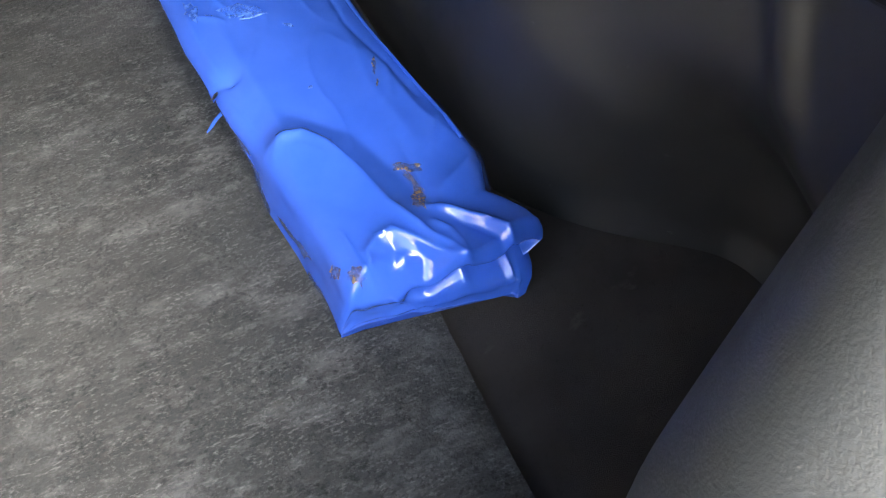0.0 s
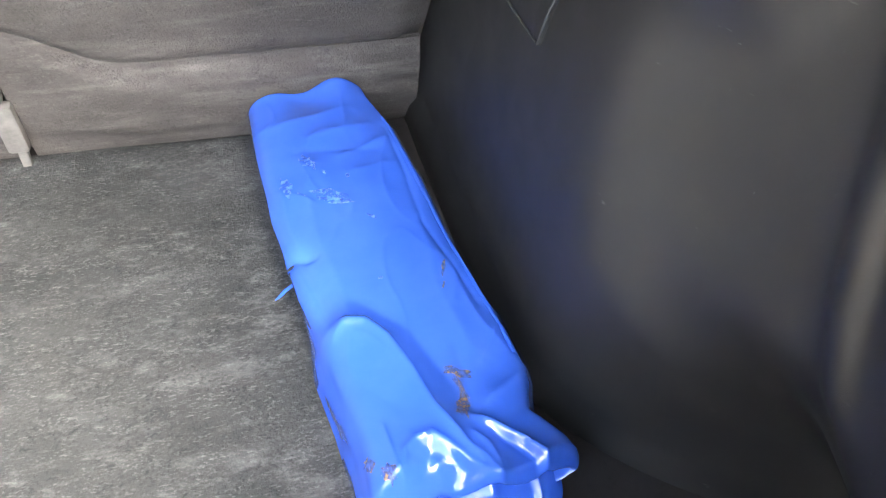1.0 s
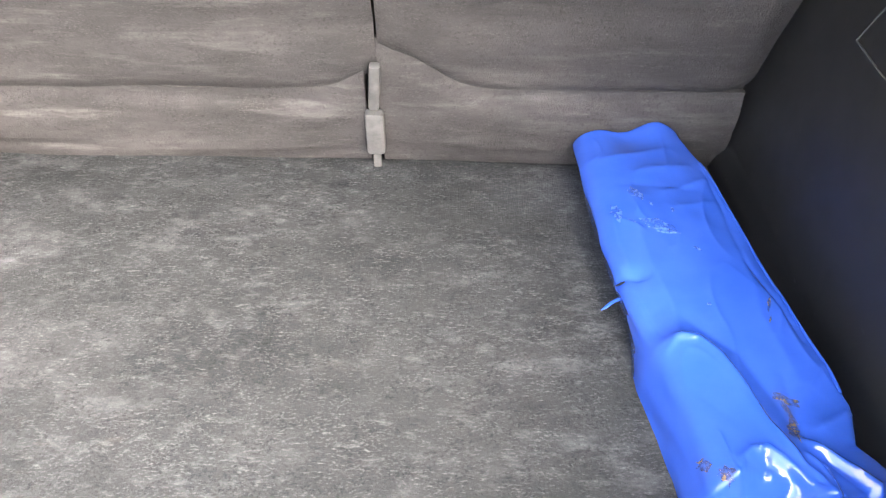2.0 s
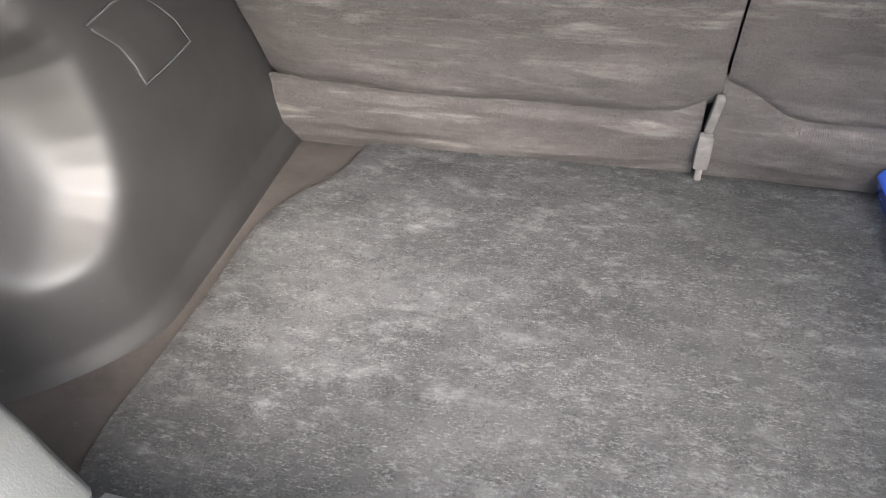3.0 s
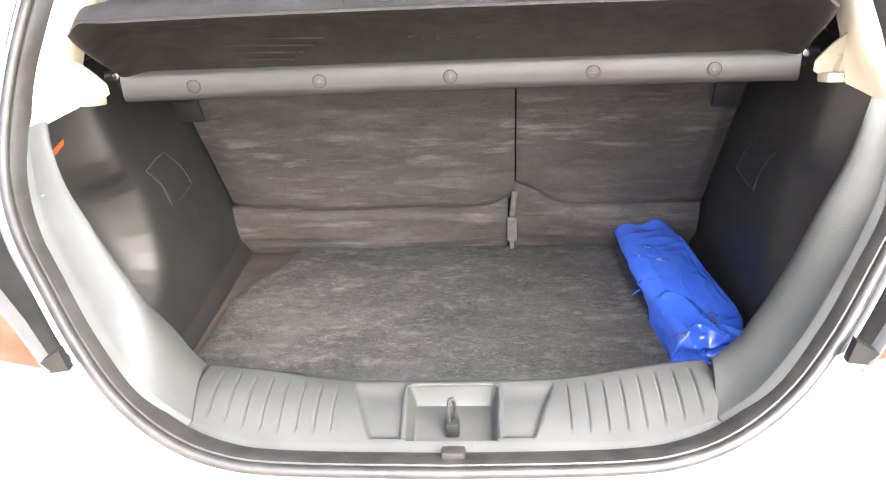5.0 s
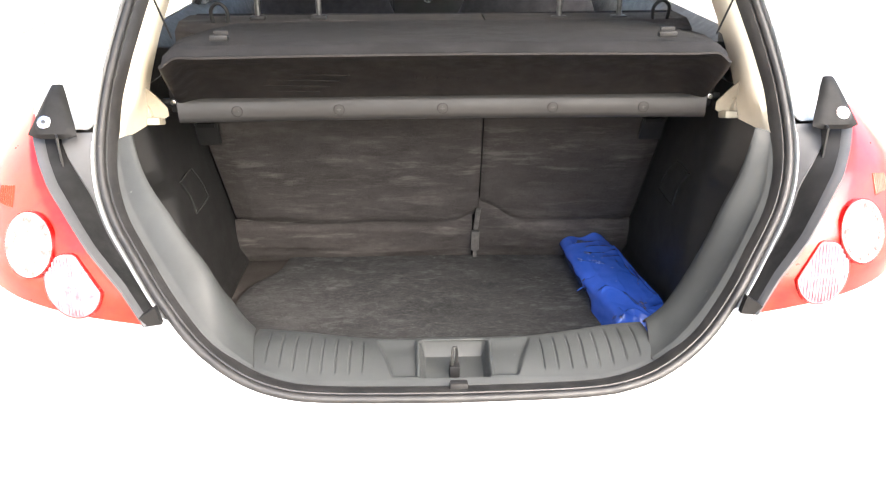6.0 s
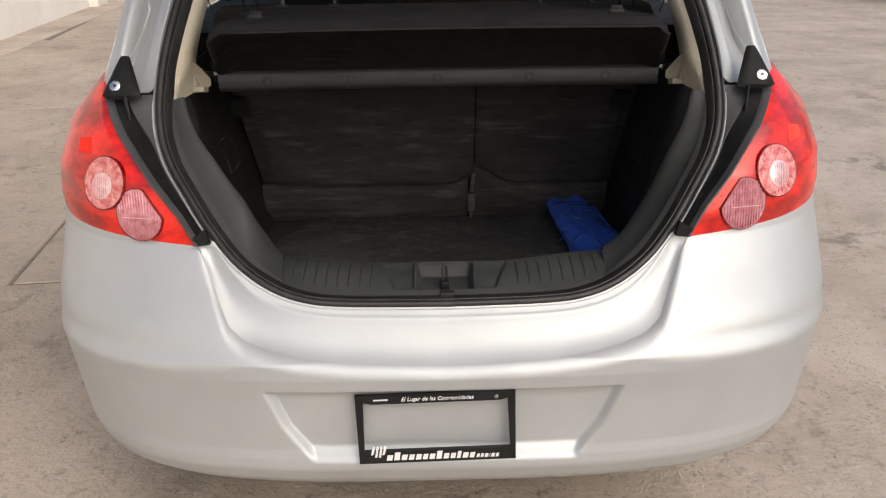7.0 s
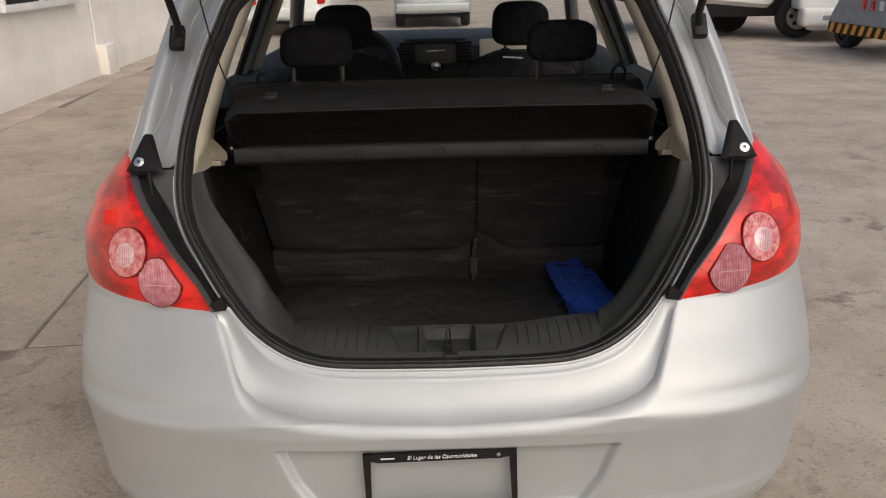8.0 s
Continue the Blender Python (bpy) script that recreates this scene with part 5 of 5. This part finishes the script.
        t = max(0.0, min(1.0, (p - a).dot(d) / d.length_squared))
        r = (p - a - d * t).length
        if r < best:
            best, run = r, (k + t) / (len(pts) - 1)
    soft = math.sqrt(best * best + (width * .16) ** 2) - width * .16
    return height * math.exp(-soft / width) * min(1.0, .45 + .85 * math.sin(math.pi * (.10 + .80 * run)))


EDGE_S = [0, .015, .10, .20, .30, .36, .42, .455, .485, .503, .53]
LEFT_Q = [-.058, -.067, -.073, -.076, -.073, -.066, -.062, -.061, -.063, -.064, -.062]
RIGHT_Q = [.048, .059, .072, .074, .073, .077, .079, .066, .084, .088, .086]
FRONT_Q = [-.066, -.054, -.040, -.022, 0, .020, .045, .070]
FRONT_S = [.490, .497, .500, .500, .506, .513, .507, .500]
FOOT_S = [.493, .494, .498, .502, .510, .517, .524, .530]


def bag_height(s, q):
    h = .056 + .004 * math.sin(6 * s + 1) - 1.1 * (q - .005) ** 2
    for pts, hh, ww in CREASES:
        h += crease(s, q, pts, hh, ww)
    h += .012 * math.exp(-(s / .045) ** 2 - ((q - .034) / .022) ** 2) - .005 * math.exp(-((s - .03) / .035) ** 2 - ((q + .010) / .02) ** 2)
    h += .0062 * noise.noise(Vector((s * 8 + q * 8, q * 13, 31))) + .0022 * noise.noise(Vector((s * 17 - q * 12, q * 22, 12))) + .0010 * noise.noise(Vector((s * 30, q * 34, 3)))
    fold = 1 - abs(noise.noise(Vector((s * 9 + q * 7, q * 19 - s * 3, 47))))
    h += .0017 * fold ** 9 * sm(.02, .06, s) * sm(.46, .36, s)
    h -= .010 * (1 - sm(0, .022, s))
    h -= .020 * sm(.484, .508, s) * sm(.014, -.012, q)
    return h


def bag_point(s, q, h):
    p = BAG_BACK + BAG_ALONG * s + BAG_SIDE * q
    return Vector((p.x, p.y, mat_z(p.y) + h))


NU, NT, NW = 230, 96, 9
rows = []
for i in range(NU + 1):
    u = (i / NU)
    top_pts = []
    for j in range(NT + 1):
        g = -1 + 2 * j / NT
        sa = u * .495
        ql, qr = lerp(EDGE_S, LEFT_Q, sa), lerp(EDGE_S, RIGHT_Q, sa)
        q = (ql + qr) / 2 + (qr - ql) / 2 * g
        s = u * lerp(FRONT_Q, FRONT_S, q) - .020 * (1 - u) ** 9 * sm(-.035, .040, q)
        h = bag_height(s, q) - .009 * (abs(g) ** 16) - .003 * abs(g) ** 3
        top_pts.append((s, q, h))
    row = []
    (s0, q0, h0), (s1, q1, h1) = top_pts[0], top_pts[-1]
    for k in range(NW):
        f = k / NW
        bul = .002 * math.sin(math.pi * f) + .0035 * noise.noise(Vector((s0 * 22, f * 2.5, 5)))
        foot = .014 - .024 * sm(.27, .37, s0)
        row.append(bag_point(s0, q0 + foot * (1 - f) - bul * .6, h0 * f))
    row += [bag_point(*t) for t in top_pts]
    for k in range(NW - 1, -1, -1):
        f = k / NW
        bul = .007 * math.sin(math.pi * f) + .0030 * noise.noise(Vector((s1 * 26, f * 2.5, 15)))
        row.append(bag_point(s1, q1 + (.003 - .036 * sm(.45, .485, s1)) * (1 - f) ** .7 - .020 * sm(.455, .49, s1) * math.exp(-((f - .50) / .20) ** 2) + bul * .6, h1 * f))
    rows.append(row)
# front wall: two folded layers falling to the mat
edge_row = rows[-1]
edge_sq = []
for p in edge_row:
    d = p - BAG_BACK
    edge_sq.append((d.dot(BAG_ALONG), d.dot(BAG_SIDE), p.z - mat_z(p.y)))
for k in range(1, 25):
    f = k / 24
    row = []
    for (s, q, h) in edge_sq:
        foot = lerp(FRONT_Q, FOOT_S, q)
        right = sm(-.028, -.004, q)
        notch = -.017 * right * math.exp(-((f - .36 - .10 * math.sin(30 * q)) / .13) ** 2)
        lip = .004 * math.sin(math.pi * min(1, f * 2.2)) * (1 - f)
        fold = .0035 * math.exp(-abs(q + .036 - .020 * f) / .004) + .003 * math.exp(-abs(q - .006 + .016 * f) / .003) * f + .003 * math.exp(-abs(f - .80 + .8 * q) / .05)
        wob = .0016 * noise.noise(Vector((q * 70, f * 4, 21)))
        row.append(bag_point(s + (foot - s) * f ** .8 + notch + lip + fold * (1 - f * .5) * sm(0, .15, f) + wob * sm(0, .1, f), q * (1 - .05 * f) - .026 * sm(.045, .085, q) * f, h * (1 - f)))
    rows.append(row)
mid_front = bag_point(.49, 0, .0)
rows.append([p.lerp(mid_front, .9) for p in rows[-1]])
mid_back = bag_point(.012, -.008, .02)
for k, (push, sc) in enumerate(((-.003, .97), (-.005, .80), (-.004, .4), (-.003, .02))):
    rows.insert(0, [mid_back + (p - mid_back) * sc + BAG_ALONG * push for p in rows[k]])
part("pouch_body", sheet(rows, close_v=True), BLUE, bag, angle=75)


def patch(name, s, q, ln, wd, ang, mat, label, seed):
    """A thin irregular spot lying on the top of the bag."""
    ca, sa = math.cos(radians(ang)), math.sin(radians(ang))
    rr = []
    for f in (0, .5, .85, 1.0):
        row = []
        for k in range(18):
            t = 2 * math.pi * k / 18
            r = f * (1 + .75 * noise.noise(Vector((2 * math.cos(t), 2 * math.sin(t), seed))) + .12 * math.sin(k * 2.4 + seed))
            x, y = ln / 2 * r * math.cos(t), wd / 2 * r * math.sin(t)
            ss, qq = s + x * ca - y * sa, q + x * sa + y * ca
            ql, qr = lerp(EDGE_S, LEFT_Q, ss), lerp(EDGE_S, RIGHT_Q, ss)
            g = (qq - (ql + qr) / 2) / ((qr - ql) / 2)
            row.append(bag_point(ss, qq, bag_height(ss, qq) - .009 * abs(g) ** 16 - .003 * abs(g) ** 3 + (.0007 if f < .99 else .0001)))
        rr.append(row)
    part(name, sheet(rr, close_v=True), mat, bag, label)


for k, (s, q, ln, wd, ang) in enumerate(((.318, .047, .020, .0032, -25), (.336, .041, .010, .002, -30), (.418, .024, .020, .0085, 60), (.430, .021, .022, .0045, 10), (.449, .016, .024, .0085, -20), (.485, -.051, .015, .008, 30), (.470, -.060, .012, .006, 10))):
    patch("mud_stain", s, q, ln, wd, ang, MUD, "dried mud stain", 3.7 * k)
for k, (s, q, ln, wd, ang) in enumerate(((.150, -.030, .026, .012, 15), (.176, -.056, .032, .010, 0), (.200, -.020, .034, .014, 60), (.194, -.045, .010, .0022, 35), (.205, -.026, .012, .004, 70), (.212, -.014, .017, .005, 80), (.176, .002, .006, .003, 0), (.237, .008, .009, .0035, 40), (.313, -.006, .003, .003, 0), (.166, -.018, .006, .003, 0))):
    patch("scuff", s, q, ln, wd, ang, VINYL_SCUFF, "pale scuff on the vinyl", 50 + 2.3 * k)
side_edge = [rows[4 + k][NW + NT - 5] + Vector((0, 0, .0002)) for k in range(40, 200, 10)]
part("seam_cord", tube(curve_points(side_edge, 60), .0016, 6), BLUE, bag, "raised side seam")
part("torn_slit", prism([(0, 0), (.010, .0022), (.013, .0052), (.004, .0046)], Matrix.Translation(bag_point(.262, -.0745, .036)) @ pose(0, 0, 0, 0, -60, -80), .0012), BLACK, bag, "dark tear in the vinyl")
strap = curve_points([bag_point(.268, -.070, .026), bag_point(.270, -.079, .022), bag_point(.273, -.084, .020), bag_point(.274, -.089, .017)], 12)
part("torn_strap", tube(strap, [.0020] * 8 + [.0018, .0014, .001, .0006], 8, flat=.3), BLUE, bag, "torn blue strap end")
place(bag, (.42, .78, .50))

# ---- plate frame on the bumper ----
pf = new("plate_frame")
pf.parent = car
pf["label"] = "black advertising plate frame with white print"
PM = pose(-.021, -.052, .463, 90 - 3, -1.2, 0)
part("frame_side", prism([(-.1555, -.0775), (-.1455, -.0775), (-.1400, .0775), (-.1555, .0775)], PM, .008), BLACK, pf)
part("frame_side", prism([(.1455, -.0775), (.1555, -.0775), (.1555, .0775), (.1400, .0775)], PM, .008), BLACK, pf)
part("frame_top", prism([(-.1555, .0775), (-.140, .062), (-.124, .058), (.124, .058), (.140, .062), (.1555, .0775)][::-1], PM, .0085), BLACK, pf)
part("frame_bottom", prism([(-.1555, -.0775), (.1555, -.0775), (.146, -.050), (-.146, -.050)], PM, .0085), BLACK, pf)
lettering("El Lugar de las Oportunidades", .0115, PM @ pose(.004, .0675, .0095), "slogan_print", PRINT, pf, shear=.25)
part("print_bar", prism([(-.120, .066), (-.092, .066), (-.091, .069), (-.119, .069)], PM, .0092), PRINT, pf)
for k in range(4):
    x = -.132 + .0075 * k
    part("logo_stroke", prism([(x, -.066 + .006 * abs(k - 1.5)), (x + .0045, -.066 + .006 * abs(k - 1.5)), (x + .0085, -.043), (x + .004, -.043)], PM, .0092), PRINT, pf)
x = -.102
for w, h in ((.0150, .012), (.0145, .018), (.0145, .012), (.0140, .012), (.0140, .012), (.0130, .012), (.0140, .012), (.0140, .018), (.0140, .012), (.0130, .012), (.0110, .016), (.0140, .012), (.0130, .012)):
    part("print_bar", prism([(x, -.071), (x + w - .0036, -.071), (x + w - .0006, -.071 + h), (x + .0030, -.071 + h)], PM, .0092), PRINT, pf)
    x += w
for w in (.0075, .0075, .0085, .0030, .0085, .0075):
    part("print_bar", prism([(x + .001, -.071), (x + w - .001, -.071), (x + w + .001, -.063), (x + .003, -.063)], PM, .0092), PRINT, pf)
    x += w + .0006
part("frame_screw", disc(.0045, .003, PM @ pose(.118, .067, .009), 12, .001), STEEL, pf)

# ---- cabin ----
for s in (-1, 1):
    part("door_lining", sheet([[Vector((s * x, y, z)) for y in np.linspace(1.03, 3.0, 12)] for x, z in ((.70, .40), (.70, .80), (.715, .95), (.74, 1.03), (.785, 1.062))], .006), DASH, car, "dark door lining")
    part("quarter_lining", sheet([[Vector((s * (.60 + .12 * f), y, z)) for f, y in ((0, .50), (.5, .75), (1, 1.05))] for z in (1.0, 1.05, 1.10)], .006), PANEL, car)
    part("quarter_cover", sheet([[Vector((s * .60, .56, 1.10)), Vector((s * .66, .8, 1.10)), Vector((s * .72, 1.05, 1.08))], [Vector((s * .585, .66, 1.22)), Vector((s * .63, .85, 1.24)), Vector((s * .675, 1.02, 1.25))]], .006), CREAM, car, "cream lining beside the rear seat")
part("dashboard", sheet([[Vector((x, y - .04 * math.cos(1.4 * x), z)) for x in np.linspace(-.70, .70, 25)] for y, z in ((2.62, .66), (2.58, .88), (2.56, 1.02), (2.58, 1.075), (2.66, 1.11), (2.85, 1.125), (3.02, 1.12))], .01), DASH, car, "grey dashboard")
con = new("centre_console")
con.parent = car
con["label"] = "dark centre console with radio and vents"
part("console_panel", box((.30, .06, .34), pose(0, 2.52, .945, -8, 0, 0), .02, 3), BLACK, con)
part("radio", box((.20, .02, .085), pose(0, 2.487, 1.045, -8, 0, 0), .006), GARNISH, con, "grey car radio")
part("radio_slot", box((.09, .006, .006), pose(0, 2.476, 1.06, -8, 0, 0), .001), STEEL, con)
part("radio_knob", merge(disc(.018, .02, pose(0, 2.475, .992, 82, 0, 0), 20, .004), disc(.024, .008, pose(0, 2.48, .992, 82, 0, 0), 20, .002)), STEEL, con, "round chrome radio knob")
for q in (-1, 1):
    for k in range(6):
        part("radio_button", box((.012, .006, .008), pose(q * (.04 + .012 * (k % 3)), 2.476, .985 + .014 * (k // 3), -8, 0, 0), .001, 1), DASH, con)
    vt = new("air_vent")
    vt.parent = car
    part("vent_frame", box((.075, .03, .095), pose(q * .135, 2.485, 1.055, -8, 0, 0), .008), BLACK, vt)
    for k in range(5):
        part("vent_slat", box((.062, .008, .004), pose(q * .135, 2.468, .025 + 1.0 + .015 * k, 12, 0, 0), .001, 1), DASH, vt)
part("glove_panel", box((.42, .03, .12), pose(.42, 2.53, 1.045, -12, 0, 0), .012), CREAM, car, "pale dash panel")
wheel_c = Vector((-.36, 2.33, 1.0))
sw = new("steering_wheel")
sw.parent = car
m = Matrix.Translation(wheel_c) @ pose(0, 0, 0, 65, 0, 0)
part("wheel_rim", tube([m @ Vector((.185 * math.cos(a), .185 * math.sin(a), 0)) for a in np.linspace(0, 2 * math.pi, 49)], .015, 10, cap=False), GARNISH, sw, "grey steering wheel rim")
part("wheel_hub", disc(.065, .05, m, 24, .012), BLACK, sw)
for a in (0, math.pi, -math.pi / 2):
    part("wheel_spoke", tube([m @ Vector((.05 * math.cos(a), .05 * math.sin(a), 0)), m @ Vector((.18 * math.cos(a), .18 * math.sin(a), 0))], .013, 8), BLACK, sw)
for k in range(3):
    part("dial", disc(.045 - .01 * (k % 2), .02, pose(-.36 + .08 * (k - 1), 2.56, 1.09, 80, 0, 0), 20, .004), BLACK, car, "instrument dial")


def front_seat(cx):
    st = thing("front_seat", "black cloth front seat with headrest", "seat", (cx, 2.1, .35), group="front seats")
    rows = []
    for i in range(25):
        f = i / 24
        z = .52 + .60 * f
        half = lerp([0, .3, .8, .93, 1], [.25, .26, .245, .21, .10], f)
        y = 2.02 - .16 * f
        row = []
        for j in range(28):
            t = 2 * math.pi * j / 28
            ce, se = math.cos(t), math.sin(t)
            row.append(Vector((cx + half * math.copysign(abs(ce) ** .5, ce), y + .075 * math.copysign(abs(se) ** .7, se) * (1 - .4 * f), z)))
        rows.append(row)
    mid = sum(rows[-1], Vector()) / 28
    rows.append([mid + (p - mid) * .02 + Vector((0, 0, .004)) for p in rows[-1]])
    part("backrest", sheet(rows, close_v=True), SEAT, st)
    part("seat_base", box((.50, .52, .18), pose(cx, 2.26, .48, 6, 0, 0), .05, 4), SEAT, st)
    headrest(st, cx, 1.865, 1.225, .235, .17, .10, 1.12, .06)
    place(st, (cx, 2.1, .35))
    return st


front_seat(-.365)
front_seat(.335)
part("cup_holder", box((.08, .01, .006), pose(.30, 1.80, 1.10, 0, 4, 0), .002), WHITE, car, "white label edge")

# ---- other vehicles in the yard ----


def wheel_part(parent, x, y, r, width, along, rimmat):
    """A wheel whose axle lies along the x or the y direction."""
    wl = new("wheel")
    wl.parent = parent
    m = Matrix.Translation((x, y, r)) @ (pose(0, 0, 0, 0, 90, 0) if along == "x" else pose(0, 0, 0, 90, 0, 0))
    h = width / 2
    prof = [(.62 * r, -h * .85), (.88 * r, -h), (.97 * r, -h * .8), (r, -h * .4), (r, h * .4), (.97 * r, h * .8), (.88 * r, h), (.62 * r, h * .85)]
    part("tyre", sheet([[m @ Vector((q * math.cos(t * math.pi / 20), q * math.sin(t * math.pi / 20), w)) for q, w in prof] for t in range(40)], close_u=True), TYRE, wl)
    part("rim", disc(.62 * r, width * .7, m, 28, .02), rimmat, wl)
    for k in range(6):
        a = k * math.pi / 3
        for sgn in (-1, 1):
            part("rim_slot", disc(.10 * r, .02, m @ pose(.38 * r * math.cos(a), .38 * r * math.sin(a), sgn * width * .355), 10), BLACK, wl)


def parked_car(name, label, cx, cy, paint, height=1.45, w=1.70, length=4.2):
    """A parked car seen from behind; cy is its rear end."""
    pc = thing(name, label, "car", (cx, cy, 0))
    rows = []
    prof = [(.0, .32), (-.02, .45), (-.01, .62), (.04, .80), (.10, .92)]
    for y, z in prof:
        rows.append([Vector((cx + w / 2 * math.copysign(abs(math.sin(a)) ** .6, math.sin(a)), cy + y + .5 * (1 - math.cos(a) ** .6 if math.cos(a) > 0 else 1), z)) for a in np.linspace(-1.55, 1.55, 25)])
    part("rear_body", sheet(rows, .01), paint, pc)
    for s in (-1, 1):
        part("side_body", sheet([[Vector((cx + s * (w / 2 - .02), y, z)) for y in np.linspace(cy + .45, cy + length, 10)] for z in (.32, .6, .92)], .01, flip=s > 0), paint, pc)
        for wy in (cy + .75, cy + length - .8):
            wheel_part(pc, cx + s * (w / 2 - .12), wy, .30, .2, "x", ALLOY)
        part("tail_lamp", box((.16, .10, .26), pose(cx + s * (w / 2 - .17), cy + .07, .78), .03), RED, pc, "red tail lamp")
        part("lower_reflector", box((.12, .02, .03), pose(cx + s * .52, cy - .03, .42), .006), RED, pc)
    cab = [[Vector((cx + x * hw, y, z)) for x in (-1, -.9, 0, .9, 1)] for y, z, hw in ((cy + .12, .92, w / 2 - .08), (cy + .50, height - .06, w / 2 - .24), (cy + .8, height, w / 2 - .27), (cy + length * .55, height - .03, w / 2 - .27), (cy + length * .76, .95, w / 2 - .1))]
    part("cabin", sheet(cab, .02), paint, pc)
    part("rear_window", sheet([[Vector((cx + x * hw, y - .012, z)) for x in (-1, 0, 1)] for y, z, hw in ((cy + .19, .98, w / 2 - .18), (cy + .47, height - .1, w / 2 - .30))], .01), BLACK, pc, "dark rear window")
    part("bumper", box((w - .1, .12, .2), pose(cx, cy + .0, .44), .05, 3), paint, pc)
    part("plate", box((.32, .012, .14), pose(cx, cy - .03, .70), .004), WHITE, pc, "white plate")
    part("underside", box((w - .3, length - .4, .05), pose(cx, cy + length / 2, .26), .01), BLACK, pc)
    place(pc, (cx, cy, 0))
    return pc


parked_car("parked_car", "silver hatchback parked ahead, seen through the windscreen", .02, 17.0, SILVER, 1.5, 1.72)
parked_car("parked_car", "white car parked ahead beside the wall", -2.9, 15.5, WHITE, 1.5, 1.72)

pick = thing("pickup_truck", "white pickup truck parked side on with grey wheels", "truck", (6.2, 13.6, 0))
body = []
for dy, z in ((.10, .50), (0, .56), (-.01, .75), (0, .95), (.05, 1.2), (.10, 1.24)):
    row = []
    for x in np.linspace(4.1, 8.6, 60):
        low = .04 + .10 * sm(6.0, 4.6, x) + .34 * max(0, 1 - ((x - 6.42) / .50) ** 2) ** .5 if z < .7 else 0
        row.append(Vector((x, 13.18 + dy, min(z + low, .97))))
    body.append(row)
part("side_body", sheet(body, .03, flip=True), WHITE, pick)
part("cab", box((1.6, 1.5, .8), pose(6.9, 14.0, 1.65), .18, 4), WHITE, pick)
part("cab_window", box((1.1, .02, .4), pose(6.9, 13.24, 1.72), .03), BLACK, pick)
part("under_frame", box((4.0, 1.2, .30), pose(6.4, 13.9, .52), .03), BLACK, pick)
wheel_part(pick, 6.42, 13.28, .37, .26, "y", ALLOY)
wheel_part(pick, 8.9, 13.28, .37, .26, "y", ALLOY)
wheel_part(pick, 5.62, 14.5, .37, .26, "y", TYRE)
part("step_lamp", box((.12, .02, .05), pose(5.55, 13.155, .70), .01), GREY_STEEL, pick, "small grey side lamp")
place(pick, (6.2, 13.6, 0))

far_truck = thing("flatbed_truck", "white truck with orange wheel rims and a red lamp", "truck", (5.6, 15.2, 0))
part("bed", box((3.4, 2.0, .5), pose(5.3, 15.6, 1.05), .05), WHITE, far_truck)
part("under_frame", box((3.2, 1.2, .2), pose(5.3, 15.6, .68), .03), BLACK, far_truck)
wheel_part(far_truck, 5.62, 14.75, .40, .28, "y", ORANGE)
wheel_part(far_truck, 7.8, 14.75, .40, .28, "y", ORANGE)
part("marker_lamp", box((.09, .10, .42), pose(5.16, 14.5, .50), .03), RED, far_truck, "red lamp post")
place(far_truck, (5.6, 15.2, 0))

van = thing("white_van", "white van end with a rounded bumper", "van", (6.9, 12.9, 0))
part("bumper", merge(box((1.3, .42, .30), pose(6.80, 12.45, .40, 0, 0, -12), .08, 4), box((1.1, .3, .10), pose(6.85, 12.5, .235, 0, 0, -12), .03)), WHITE, van, "white wrap-round bumper")
part("body", box((1.5, 1.9, 1.3), pose(7.05, 13.35, 1.15, 0, 0, -12), .10, 4), WHITE, van)
part("bumper_slot", box((.18, .02, .07), pose(6.52, 12.29, .40, 0, 0, -12), .01), GREY_STEEL, van)
for k in range(3):
    part("body_mark", box((.09 - .02 * k, .006, .02), pose(6.62 + .03 * k, 12.48, .76 - .05 * k, 0, 0, -12), 0), ORANGE if k == 0 else BLACK, van)
wheel_part(van, 7.6, 12.9, .30, .2, "x", BLACK)
place(van, (6.9, 12.9, 0))

tow = thing("tow_truck", "grey tow truck with black and orange striped beam", "truck", (6.8, 10.3, 0))
BM = pose(6.14, 10.09, .36, 0, 0, -85)
part("rear_beam", box((2.2, .10, .15), BM, .01), BLACK, tow, "striped beam")
for k in range(11):
    x = -1.06 + .19 * k
    part("stripe", prism([(x, -.07), (x + .09, -.07), (x + .15, .07), (x + .06, .07)], BM @ pose(0, -.052, 0, 90, 0, 0), .004), ORANGE, tow)
part("deck", box((2.2, 1.7, .14), BM @ pose(0, .95, .42), .03), GREY_STEEL, tow)
part("side_panel", prism([(-1.1, .08), (1.1, .08), (1.1, .80), (-.62, .80), (-.72, .62)], BM @ pose(0, -.01, 0, 90, 0, 0), .05), GREY_STEEL, tow)
for k in range(3):
    part("round_lamp", box((.07, .02, .13), BM @ pose(-.22 + .20 * k, -.07, .36), .02), RED if k < 2 else WHITE, tow)
wheel_part(tow, 6.52, 11.55, .30, .24, "x", BLACK)
wheel_part(tow, 7.6, 11.55, .30, .24, "x", BLACK)
part("tow_frame", box((1.2, 2.4, .16), pose(7.1, 10.5, .42), .03), BLACK, tow)
place(tow, (6.8, 10.3, 0))
